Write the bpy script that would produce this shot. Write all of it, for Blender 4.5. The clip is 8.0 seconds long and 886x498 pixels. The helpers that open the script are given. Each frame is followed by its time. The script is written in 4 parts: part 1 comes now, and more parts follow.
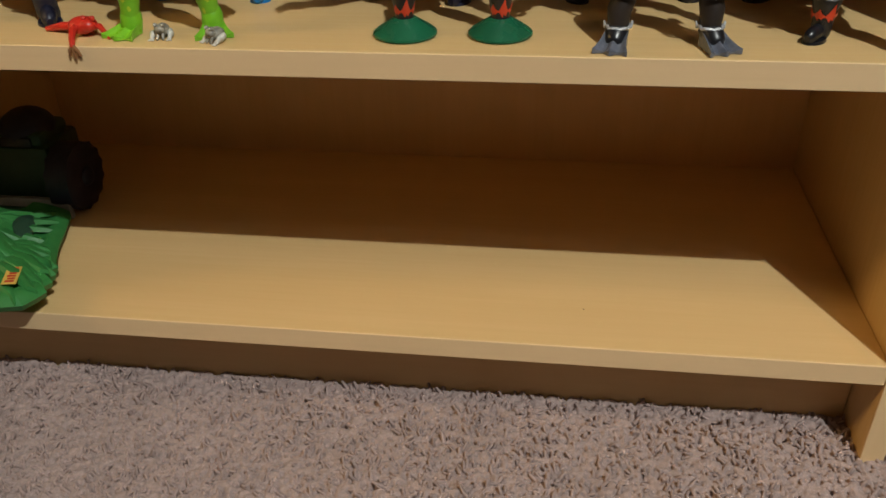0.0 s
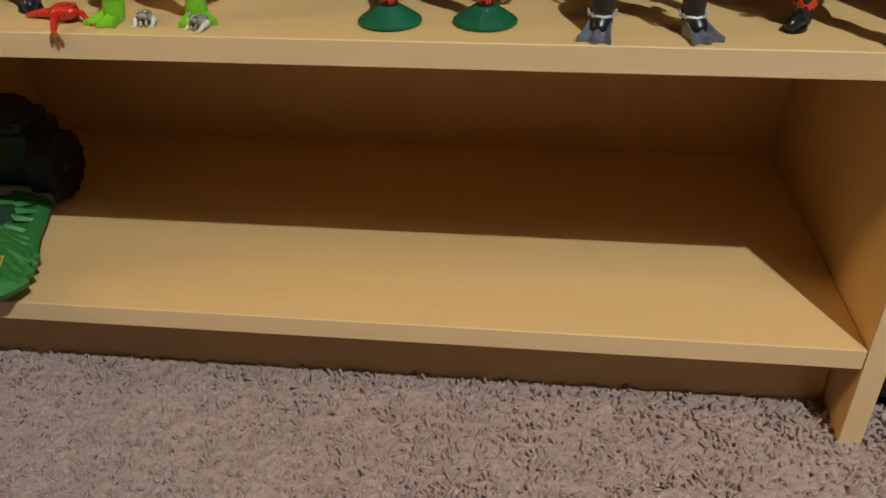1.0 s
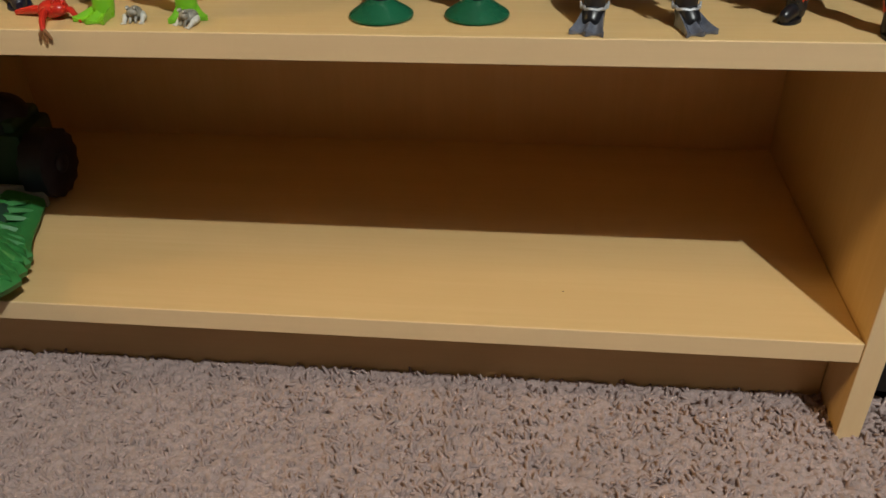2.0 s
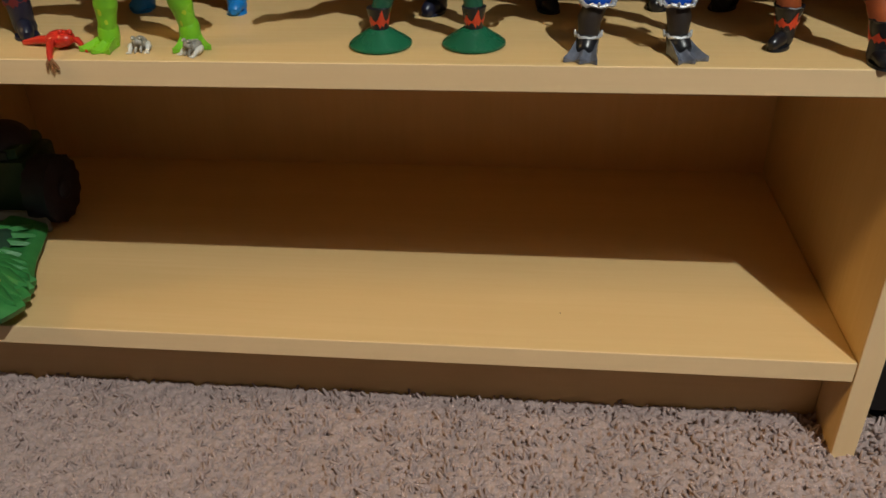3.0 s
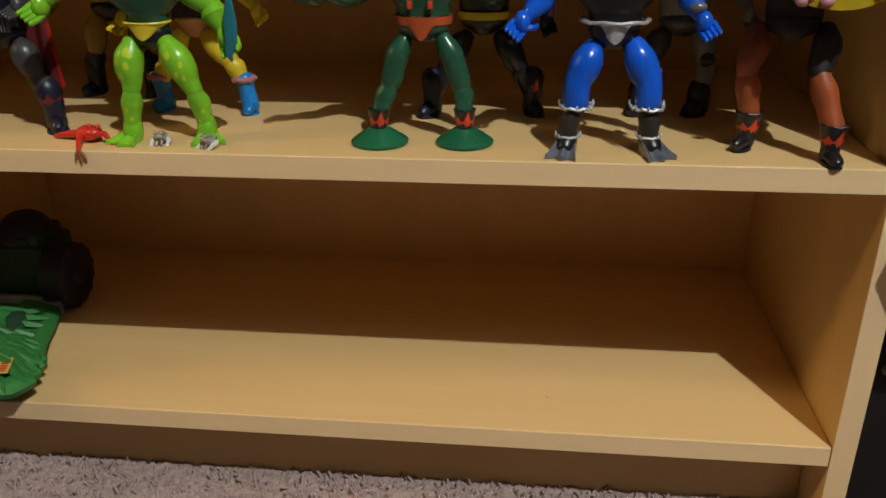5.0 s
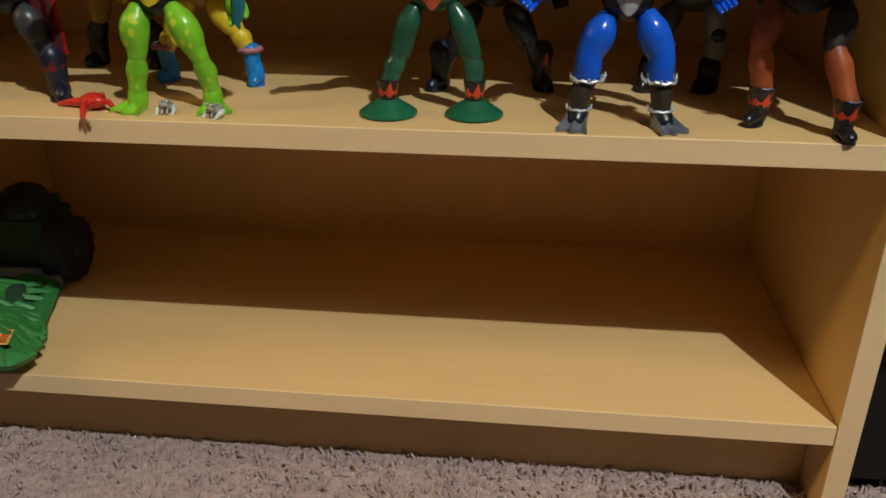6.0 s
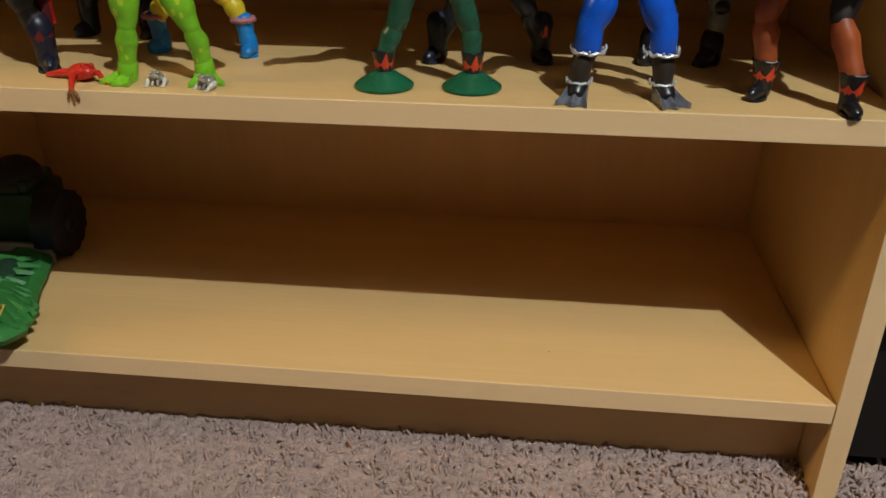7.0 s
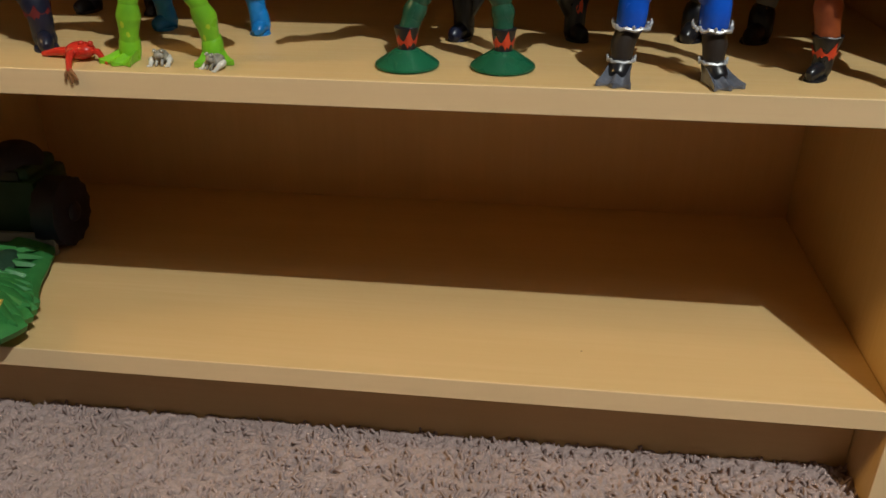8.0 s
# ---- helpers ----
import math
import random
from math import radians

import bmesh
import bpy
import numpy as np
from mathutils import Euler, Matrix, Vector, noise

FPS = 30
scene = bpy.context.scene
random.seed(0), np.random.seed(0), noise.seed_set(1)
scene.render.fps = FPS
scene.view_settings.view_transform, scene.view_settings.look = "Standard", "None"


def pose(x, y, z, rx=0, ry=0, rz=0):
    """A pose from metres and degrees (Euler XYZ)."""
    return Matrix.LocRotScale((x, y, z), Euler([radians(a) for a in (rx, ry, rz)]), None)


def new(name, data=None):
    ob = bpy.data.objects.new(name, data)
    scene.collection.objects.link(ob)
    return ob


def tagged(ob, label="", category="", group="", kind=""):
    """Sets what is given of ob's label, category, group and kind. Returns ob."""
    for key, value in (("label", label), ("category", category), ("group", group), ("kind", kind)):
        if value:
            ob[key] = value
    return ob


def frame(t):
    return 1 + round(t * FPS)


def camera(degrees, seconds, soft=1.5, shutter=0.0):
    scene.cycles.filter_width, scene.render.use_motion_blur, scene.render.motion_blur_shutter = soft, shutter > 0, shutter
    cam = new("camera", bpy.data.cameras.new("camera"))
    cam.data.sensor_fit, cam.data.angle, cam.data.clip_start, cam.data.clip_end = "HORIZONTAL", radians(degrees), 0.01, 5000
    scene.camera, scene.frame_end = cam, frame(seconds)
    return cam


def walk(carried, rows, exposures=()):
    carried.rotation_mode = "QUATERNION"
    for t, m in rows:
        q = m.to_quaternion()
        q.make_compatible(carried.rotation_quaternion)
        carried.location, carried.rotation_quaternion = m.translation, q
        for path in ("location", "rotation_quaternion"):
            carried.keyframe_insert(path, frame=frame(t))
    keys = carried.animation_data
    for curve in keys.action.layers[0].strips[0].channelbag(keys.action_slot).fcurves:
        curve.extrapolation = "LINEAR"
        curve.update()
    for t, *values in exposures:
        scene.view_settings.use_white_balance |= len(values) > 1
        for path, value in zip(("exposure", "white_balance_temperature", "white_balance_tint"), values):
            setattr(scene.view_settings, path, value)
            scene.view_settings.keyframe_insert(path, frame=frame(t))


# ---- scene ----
cam = camera(56.29, 8.0, soft=1.5)
# seconds, x, y, z, pitch, yaw, roll
ROWS = [
    (0, 0.1511, -0.4493, 0.4462, -32.45, 8.28, -1.58),
    (0.5, 0.1491, -0.4512, 0.4445, -32.80, 7.36, -1.26),
    (1, 0.1488, -0.4519, 0.4470, -33.28, 6.77, -0.95),
    (2.5, 0.1538, -0.4490, 0.4426, -33.38, 6.70, -1.56),
    (3, 0.1521, -0.4576, 0.4489, -31.82, 6.45, -1.48),
    (3.5, 0.1662, -0.4860, 0.4651, -28.84, 6.77, -1.54),
    (4, 0.1684, -0.4938, 0.4569, -25.27, 6.46, -1.10),
    (5.5, 0.1588, -0.4973, 0.4494, -24.39, 6.45, -0.39),
    (6, 0.1548, -0.4974, 0.4411, -25.14, 6.07, 0.15),
    (6.5, 0.1559, -0.4935, 0.4390, -25.54, 6.17, 0.28),
    (7, 0.1541, -0.4892, 0.4381, -26.90, 5.82, 0.45),
    (7.5, 0.1521, -0.4806, 0.4341, -27.60, 6.24, 0.31),
    (8, 0.1399, -0.4506, 0.4249, -28.07, 6.66, 0.14),
]
EXPOSURES = [(0.0, 0.0), (8.0, 0.0)]
walk(cam, [(t, pose(x, y, z, 90 + p, 0, w) @ pose(0, 0, 0, 0, 0, r)) for t, x, y, z, p, w, r in ROWS], EXPOSURES)

# ---- measures of the bookcase, in metres; the carpet's surface is z = 0 ----
T = 0.016                 # board thickness
XL, XR = -0.350, 0.380    # inner faces of the side panels
DEEP = 0.2877             # inner depth
ZB = 0.083                # top of the bottom board
GAP = 0.189               # clear height of a compartment
ZU = ZB + GAP             # underside of the middle shelf
ZT = ZU + T               # top of the middle shelf
ZV = ZT + GAP             # underside of the shelf above
KICK = 0.043              # setback of the kick board

# ---- light: a bulb under the ceiling and a warmer, lower lamp beside the bookcase, both unseen ----
world = bpy.data.worlds.new("world")
scene.world = world
world.use_nodes = True
world.node_tree.nodes["Background"].inputs[0].default_value = (1.0, 0.72, 0.45, 1)
world.node_tree.nodes["Background"].inputs[1].default_value = 0.004


def bulb(name, place, watts, radius, colour):
    data = bpy.data.lights.new(name, "POINT")
    data.energy, data.shadow_soft_size, data.color = watts, radius, colour
    ob = new(name, data)
    ob.location = place
    return ob


bulb("ceiling_bulb", (0.980, -1.301, 2.295), 168, 0.016, (0.93, 1.0, 0.98))

# the lower lamp is unseen; its narrow cone, down on the carpet in front, is shaped to leave the upper figures dark;
# its rim passes just over the middle shelf's far end
lamp = bpy.data.lights.new("unseen_warm_spot", "SPOT")
lamp.energy, lamp.shadow_soft_size, lamp.color = 78, 0.16, (1.0, 0.64, 0.24)
lamp.spot_size, lamp.spot_blend = radians(13), 0.45
lamp_ob = new("unseen_warm_spot", lamp)
lamp_eye, lamp_rim = Vector((-2.10, -0.524, 1.565)), Vector((0.38, 0.0, 0.285))
rim_way = (lamp_rim - lamp_eye).normalized()
lamp_way = Matrix.Rotation(radians(6.5), 3, rim_way.cross(Vector((0, 0, -1))).normalized()) @ rim_way
lamp_ob.matrix_world = Matrix.Translation(lamp_eye) @ lamp_way.to_track_quat("-Z", "Y").to_matrix().to_4x4()



# ---- materials ----
def nodes(name):
    m = bpy.data.materials.new(name)
    m.use_nodes = True
    t = m.node_tree
    return m, t, t.nodes["Principled BSDF"]


def link(t, a, b):
    t.links.new(a, b)


def mix(t, fac, a, b):
    n = t.nodes.new("ShaderNodeMix")
    n.data_type = "RGBA"
    for k, v in ((0, fac), (6, a), (7, b)):
        if isinstance(v, bpy.types.NodeSocket):
            link(t, v, n.inputs[k])
        else:
            n.inputs[k].default_value = v if k == 0 else (*v, 1)
    return n.outputs[2]


def ramp(t, src, lo, hi, v0=0.0, v1=1.0):
    n = t.nodes.new("ShaderNodeMapRange")
    link(t, src, n.inputs[0])
    for k, v in enumerate((lo, hi, v0, v1)):
        n.inputs[k + 1].default_value = v
    return n.outputs[0]


def noise_at(t, scale, stretch=(1, 1, 1), detail=4.0, rough=0.55):
    c = t.nodes.new("ShaderNodeTexCoord")
    mp = t.nodes.new("ShaderNodeMapping")
    mp.inputs["Scale"].default_value = stretch
    link(t, c.outputs["Object"], mp.inputs[0])
    n = t.nodes.new("ShaderNodeTexNoise")
    n.inputs["Scale"].default_value, n.inputs["Detail"].default_value, n.inputs["Roughness"].default_value = scale, detail, rough
    link(t, mp.outputs[0], n.inputs["Vector"])
    return n.outputs[0]


def bumped(t, b, height, strength, distance):
    n = t.nodes.new("ShaderNodeBump")
    n.inputs["Strength"].default_value, n.inputs["Distance"].default_value = strength, distance
    link(t, height, n.inputs["Height"])
    link(t, n.outputs[0], b.inputs["Normal"])


def laminate(name, along, tone=1.0, tint=(1, 1, 1)):
    """Birch-look laminate, with its faint figure along one axis."""
    m, t, b = nodes(name)
    s = [9, 9, 9]
    s["xyz".index(along)] = 0.7
    broad = noise_at(t, 3.0, s, 3.0)
    s2 = [60, 60, 60]
    s2["xyz".index(along)] = 2.2
    fine = noise_at(t, 5.0, s2, 3.0)
    cloud = noise_at(t, 5.0, (1, 1, 1), 2.0)
    c = mix(t, ramp(t, broad, 0.3, 0.7), [v * tone * w for w, v in zip(tint, (0.672, 0.448, 0.196))], [v * tone * w for w, v in zip(tint, (0.728, 0.496, 0.226))])
    c = mix(t, ramp(t, fine, 0.35, 0.75, 0.0, 0.17), c, [v * tone * w for w, v in zip(tint, (0.585, 0.368, 0.146))])
    c = mix(t, ramp(t, cloud, 0.35, 0.7, 0.0, 0.22), c, [v * tone * w for w, v in zip(tint, (0.763, 0.533, 0.25))])
    link(t, c, b.inputs["Base Color"])
    link(t, ramp(t, fine, 0.3, 0.7, 0.40, 0.52), b.inputs["Roughness"])
    bumped(t, b, fine, 0.06, 0.0006)
    return m


def plastic(name, colour, rough=0.34, second=None, metal=0.0, scale=60.0):
    m, t, b = nodes(name)
    n = noise_at(t, scale, (1, 1, 1), 3.0)
    f = noise_at(t, scale * 7, (1, 1, 1), 2.0)
    c = mix(t, ramp(t, n, 0.38, 0.66), colour, second or [v * 0.78 for v in colour])
    link(t, c, b.inputs["Base Color"])
    link(t, ramp(t, n, 0.3, 0.7, rough * 0.85, rough * 1.25), b.inputs["Roughness"])
    b.inputs["Metallic"].default_value = metal
    bumped(t, b, f, 0.12, 0.0004)
    return m


def paint(name, colour, rough=0.7):
    m, t, b = nodes(name)
    n = noise_at(t, 2.0, (1, 1, 1), 4.0)
    f = noise_at(t, 160.0, (1, 1, 1), 3.0)
    link(t, mix(t, ramp(t, n, 0.3, 0.7), colour, [v * 0.9 for v in colour]), b.inputs["Base Color"])
    b.inputs["Roughness"].default_value = rough
    bumped(t, b, f, 0.2, 0.001)
    return m


def yarn(name, a, b_, dark):
    m, t, b = nodes(name)
    g = t.nodes.new("ShaderNodeNewGeometry")
    patch = noise_at(t, 14.0, (1, 1, 1), 3.0)
    c = mix(t, g.outputs["Random Per Island"], a, b_)
    c = mix(t, ramp(t, patch, 0.35, 0.7, 0.0, 0.35), c, dark)
    link(t, c, b.inputs["Base Color"])
    b.inputs["Roughness"].default_value = 0.9
    tr = t.nodes.new("ShaderNodeBsdfTranslucent")
    link(t, c, tr.inputs[0])
    ms = t.nodes.new("ShaderNodeMixShader")
    ms.inputs[0].default_value = 0.15
    link(t, b.outputs[0], ms.inputs[1])
    link(t, tr.outputs[0], ms.inputs[2])
    link(t, ms.outputs[0], t.nodes["Material Output"].inputs[0])
    return m


def felt(name, a, b_, dark):
    m, t, b = nodes(name)
    fuzz = noise_at(t, 420.0, (1, 1, 1), 3.0, 0.7)
    clot = noise_at(t, 110.0, (1, 1, 1), 3.0)
    patch = noise_at(t, 14.0, (1, 1, 1), 3.0)
    c = mix(t, ramp(t, fuzz, 0.34, 0.68), a, b_)
    c = mix(t, ramp(t, clot, 0.45, 0.75, 0.0, 0.45), c, dark)
    c = mix(t, ramp(t, patch, 0.40, 0.72, 0.0, 0.30), c, dark)
    link(t, c, b.inputs["Base Color"])
    b.inputs["Roughness"].default_value = 0.95
    b.inputs["Sheen Weight"].default_value = 0.15
    bumped(t, b, fuzz, 0.5, 0.0008)
    return m


WOOD_X = laminate("birch_laminate_along_x", "x")
WOOD_Z = laminate("birch_laminate_along_z", "z")
BACKING = laminate("birch_hardboard_back", "z", 1.12, (1.04, 0.98, 1.05))
EDGE_X = laminate("pale_edge_band_along_x", "x", 1.20, (1.0, 1.055, 1.30))
EDGE_Z = laminate("pale_edge_band_along_z", "z", 1.16, (1.0, 1.055, 1.30))
# walls and ceiling are unseen and kept dark to hold down bounced light
WALL = paint("unseen_wall_paint", (0.055, 0.036, 0.022))
CEIL = paint("unseen_ceiling_paint", (0.16, 0.13, 0.095))
PILE = yarn("carpet_yarn", (0.515, 0.380, 0.348), (0.400, 0.294, 0.266), (0.320, 0.234, 0.208))
FELT = felt("carpet_felt", (0.445, 0.330, 0.302), (0.340, 0.250, 0.224), (0.270, 0.198, 0.176))
BACKCLOTH = paint("carpet_backing", (0.33, 0.25, 0.225), 0.95)


# ---- mesh helpers ----
def finish(name, bm, mats, smooth=True, parent=None, label=""):
    me = bpy.data.meshes.new(name)
    bm.normal_update()
    bm.to_mesh(me)
    bm.free()
    for m in (mats if isinstance(mats, (list, tuple)) else [mats]):
        me.materials.append(m)
    if smooth:
        me.polygons.foreach_set("use_smooth", [True] * len(me.polygons))
        me.set_sharp_from_angle(angle=radians(38))
    ob = new(name, me)
    ob.parent = parent
    return tagged(ob, label) if label else ob


def part(name, bm, material, parent, label=""):
    return finish(name, bm, material, True, parent, label)


def box_in(bm, x0, x1, y0, y1, z0, z1, bevel=0.0, mat=0, turn=None):
    r = bmesh.ops.create_cube(bm, size=1)
    m = Matrix.Translation(((x0 + x1) / 2, (y0 + y1) / 2, (z0 + z1) / 2)) @ Matrix.Diagonal((x1 - x0, y1 - y0, z1 - z0, 1))
    bmesh.ops.transform(bm, matrix=(turn @ m) if turn else m, verts=r["verts"])
    faces = {f for v in r["verts"] for f in v.link_faces}
    for f in faces:
        f.material_index = mat
    if bevel:
        bmesh.ops.bevel(bm, geom=list({e for f in faces for e in f.edges}), offset=bevel, segments=2, profile=0.5, affect="EDGES", clamp_overlap=True)


def box(x0, x1, y0, y1, z0, z1, bevel=0.0):
    bm = bmesh.new()
    box_in(bm, x0, x1, y0, y1, z0, z1, bevel)
    return bm


def thing(name, label, category, group="", place=(0, 0, 0)):
    ob = new(name)
    ob.location = place
    ob.empty_display_size = 0.02
    return tagged(ob, label, category, group)


def loft(bm, pts, mat=0, segs=14, flat=1.0, dome=1.0):
    """A tube of rings along points (x, y, z, radius); flat: depth of a ring against its width."""
    P = [Vector(p[:3]) for p in pts]
    R = [p[3] for p in pts]
    if dome:
        for end in (0, -1):
            d = (P[end] - P[1 if end == 0 else -2]).normalized() if len(P) > 1 else Vector((0, 0, 1))
            c, r = P[end].copy(), R[end]
            extra = [(c + d * r * 0.62 * dome, r * 0.80), (c + d * r * 0.92 * dome, r * 0.42)]
            for p, q in extra:
                if end == 0:
                    P.insert(0, p), R.insert(0, q)
                else:
                    P.append(p), R.append(q)
    rings = []
    for i, (p, r) in enumerate(zip(P, R)):
        d = (P[min(i + 1, len(P) - 1)] - P[max(i - 1, 0)]).normalized()
        side = d.cross(Vector((0, 1, 0)))
        side = side.normalized() if side.length > 0.2 else Vector((1, 0, 0))
        fwd = side.cross(d).normalized()
        rings.append([bm.verts.new(p + side * r * math.cos(a) + fwd * r * flat * math.sin(a)) for a in [2 * math.pi * k / segs for k in range(segs)]])
    for a, b in zip(rings, rings[1:]):
        for k in range(segs):
            bm.faces.new((a[k], a[(k + 1) % segs], b[(k + 1) % segs], b[k])).material_index = mat
    bm.faces.new(rings[0][::-1]).material_index = mat
    bm.faces.new(rings[-1]).material_index = mat


def ball(bm, c, r, mat=0, scale=(1, 1, 1), segs=12, turn=None):
    m = Matrix.Translation(c) @ (turn or Matrix.Identity(4)) @ Matrix.Diagonal((r * scale[0], r * scale[1], r * scale[2], 1))
    out = bmesh.ops.create_uvsphere(bm, u_segments=segs, v_segments=max(6, segs * 2 // 3), radius=1, matrix=m)
    for v in out["verts"]:
        for f in v.link_faces:
            f.material_index = mat


def ring(bm, c, r, thick, mat=0, segs=20, wob=0.0, squash=1.0):
    """A torus lying flat, with an uneven edge."""
    rows_ = []
    for i in range(segs):
        a = 2 * math.pi * i / segs
        rr, dz = r * (1 + wob * math.sin(5 * a)), wob * r * math.cos(7 * a + 1)
        row = []
        for k in range(6):
            b = 2 * math.pi * k / 6
            q = rr + thick * math.cos(b)
            row.append(bm.verts.new((c[0] + q * math.cos(a), c[1] + q * math.sin(a) * squash, c[2] + dz + thick * math.sin(b))))
        rows_.append(row)
    for i in range(segs):
        a, b = rows_[i], rows_[(i + 1) % segs]
        for k in range(6):
            bm.faces.new((a[k], b[k], b[(k + 1) % 6], a[(k + 1) % 6])).material_index = mat


def flames(bm, c, r0, r1, h, mat, teeth=6):
    """A thin painted collar: licks of flame of uneven height above short roots."""
    lo, hi = [], []
    n = teeth * 6
    for i in range(n):
        a = 2 * math.pi * i / n + 0.4
        j, k = divmod(i, 6)
        peak = (0.0, 0.22, 0.58, 1.0, 0.40, 0.10)[k] * (1.0, 0.62, 0.85, 0.50)[j % 4]
        root = (0.0, 0.10, 0.34, 0.12, 0.26, 0.06)[k] * (0.8 if j % 2 else 1.1)
        sway = 0.10 * math.sin(j * 2.3)
        up = 0.12 + 0.88 * peak
        q0 = r0 + (r1 - r0) * -0.15 * root
        q = r0 + (r1 - r0) * up
        lo.append(bm.verts.new((c[0] + q0 * math.cos(a), c[1] + q0 * math.sin(a), c[2] - root * h)))
        hi.append(bm.verts.new((c[0] + q * math.cos(a + sway * peak), c[1] + q * math.sin(a + sway * peak), c[2] + h * up)))
    for i in range(n):
        j = (i + 1) % n
        bm.faces.new((lo[i], lo[j], hi[j], hi[i])).material_index = mat


# ---- the room ----
def slab(name, x0, x1, y0, y1, z0, z1, mat):
    return tagged(finish(name, box(x0, x1, y0, y1, z0, z1), mat, False), kind="structure")


slab("floor", -2.5, 1.5, -1.42, 0.45, -0.06, -0.014, BACKCLOTH)
slab("wall_north", -2.5, 1.5, 0.33, 0.45, -0.014, 2.44, WALL)
# unseen, set close so the far floor sends no light onto the shelves
slab("added_wall_south", -2.5, 1.5, -1.54, -1.42, -0.06, 2.44, WALL)
slab("wall_west", -2.62, -2.5, -1.54, 0.45, -0.06, 2.44, WALL)
slab("wall_east", 1.5, 1.62, -1.54, 0.45, -0.06, 2.44, WALL)
slab("ceiling", -2.62, 1.62, -1.54, 0.45, 2.44, 2.54, CEIL)


# ---- the bookcase ----
def bookcase():
    top = ZV + T + 0.24
    b = thing("bookcase", "light birch laminate bookcase with open shelves standing on the carpet", "bookcase", place=(0, 0.14, 0))
    off = Vector((0, -0.14, 0))

    def board(name, bm, mat, label=""):
        bmesh.ops.translate(bm, verts=bm.verts, vec=off)
        return finish(name, bm, mat, False, b, label)
    board("side_panel", box(XR, XR + T, 0.0007, DEEP, -0.012, top, 0.0007), WOOD_Z)
    board("side_panel", box(XL - T, XL, 0.0007, DEEP, -0.012, top, 0.0007), WOOD_Z)
    board("bottom_shelf", box(XL + 0.0004, XR - 0.0006, 0.0013, DEEP - 0.0005, ZB - T, ZB, 0.0004), WOOD_X)
    board("middle_shelf", box(XL + 0.0008, XR - 0.0016, 0.0013, DEEP - 0.002, ZU, ZT, 0.0004), WOOD_X)
    board("upper_shelf", box(XL + 0.0008, XR - 0.0008, 0.0013, DEEP - 0.002, ZV, ZV + T, 0.0004), WOOD_X)
    board("top_panel", box(XL - T, XR + T, -0.002, DEEP + 0.003, top + 0.0004, top + T, 0.0011), WOOD_X)
    for z, x0, x1 in ((ZB - T, XL, XR - 0.0006), (ZU, XL, XR - 0.0016), (ZV, XL, XR - 0.0008)):
        board("edge_band", box(x0 + 0.0008, x1, 0.0, 0.0012, z, z + T, 0.0005), EDGE_X, "pale edge band")
    for x in (XR, XL - T):
        board("edge_band", box(x, x + T, -0.0006, 0.0006, -0.012, top, 0.0004), EDGE_Z, "pale edge band")
    board("kick_board", box(XL + 0.0005, XR - 0.0005, KICK, KICK + T, -0.012, ZB - T - 0.0003, 0.0005), WOOD_X)
    board("back_panel", box(XL - T + 0.002, XR + T - 0.002, DEEP + 0.0003, DEEP + 0.0033, 0.01, top, 0.0), BACKING, "thin hardboard back sheet")


bookcase()


# ---- the toy figures: each one a single moulded body ----
LIME = plastic("lime_plastic", (0.20, 0.50, 0.02), 0.30, (0.15, 0.40, 0.02))
SPOT = plastic("yellow_spot_paint", (0.50, 0.62, 0.035), 0.32)
YELLOW = plastic("yellow_plastic", (0.78, 0.58, 0.03), 0.36)
OCHRE = plastic("ochre_plastic", (0.42, 0.25, 0.03), 0.42)
BLACK = plastic("black_plastic", (0.012, 0.012, 0.015), 0.30)
NAVY = plastic("navy_plastic", (0.010, 0.012, 0.030), 0.36)
FOREST = plastic("forest_green_plastic", (0.022, 0.095, 0.052), 0.26, (0.016, 0.070, 0.038))
DISC = plastic("green_disc_plastic", (0.012, 0.120, 0.055), 0.25, (0.010, 0.095, 0.045))
ORANGE = plastic("orange_red_plastic", (0.50, 0.085, 0.022), 0.38)
FLAME = plastic("red_flame_paint", (0.72, 0.060, 0.018), 0.36)
RED = plastic("red_plastic", (0.62, 0.030, 0.016), 0.30, (0.48, 0.022, 0.012))
MAROON = plastic("maroon_cloth", (0.16, 0.012, 0.014), 0.60)
BLUE = plastic("blue_plastic", (0.008, 0.105, 0.66), 0.22, (0.006, 0.085, 0.55))
AZURE = plastic("azure_plastic", (0.010, 0.22, 0.62), 0.30)
SILVER = plastic("silver_paint", (0.17, 0.18, 0.22), 0.16, (0.11, 0.12, 0.15), 0.25, 180)
CHROME = plastic("bright_silver_paint", (0.60, 0.60, 0.61), 0.28, (0.42, 0.42, 0.43), 0.35, 180)
GREY = plastic("grey_plastic", (0.22, 0.215, 0.21), 0.40)
SMOKE = plastic("smoke_grey_plastic", (0.050, 0.049, 0.052), 0.34)
UMBER = plastic("dark_brown_plastic", (0.030, 0.021, 0.016), 0.45)
RUST = plastic("rust_brown_plastic", (0.36, 0.080, 0.022), 0.36, (0.24, 0.052, 0.016))
PINK = plastic("pink_plastic", (0.50, 0.20, 0.24), 0.38)
TEAL = plastic("teal_plastic", (0.02, 0.16, 0.20), 0.34)
PEACH = plastic("peach_plastic", (0.62, 0.32, 0.14), 0.40)
WINE = plastic("dark_maroon_plastic", (0.012, 0.006, 0.005), 0.62)
STONE = plastic("grey_frog_paint", (0.34, 0.31, 0.25), 0.40, (0.12, 0.11, 0.09), 0, 300)
TOES = plastic("red_brown_plastic", (0.30, 0.13, 0.05), 0.4)
IVORY = plastic("ivory_paint", (0.72, 0.68, 0.60), 0.40)


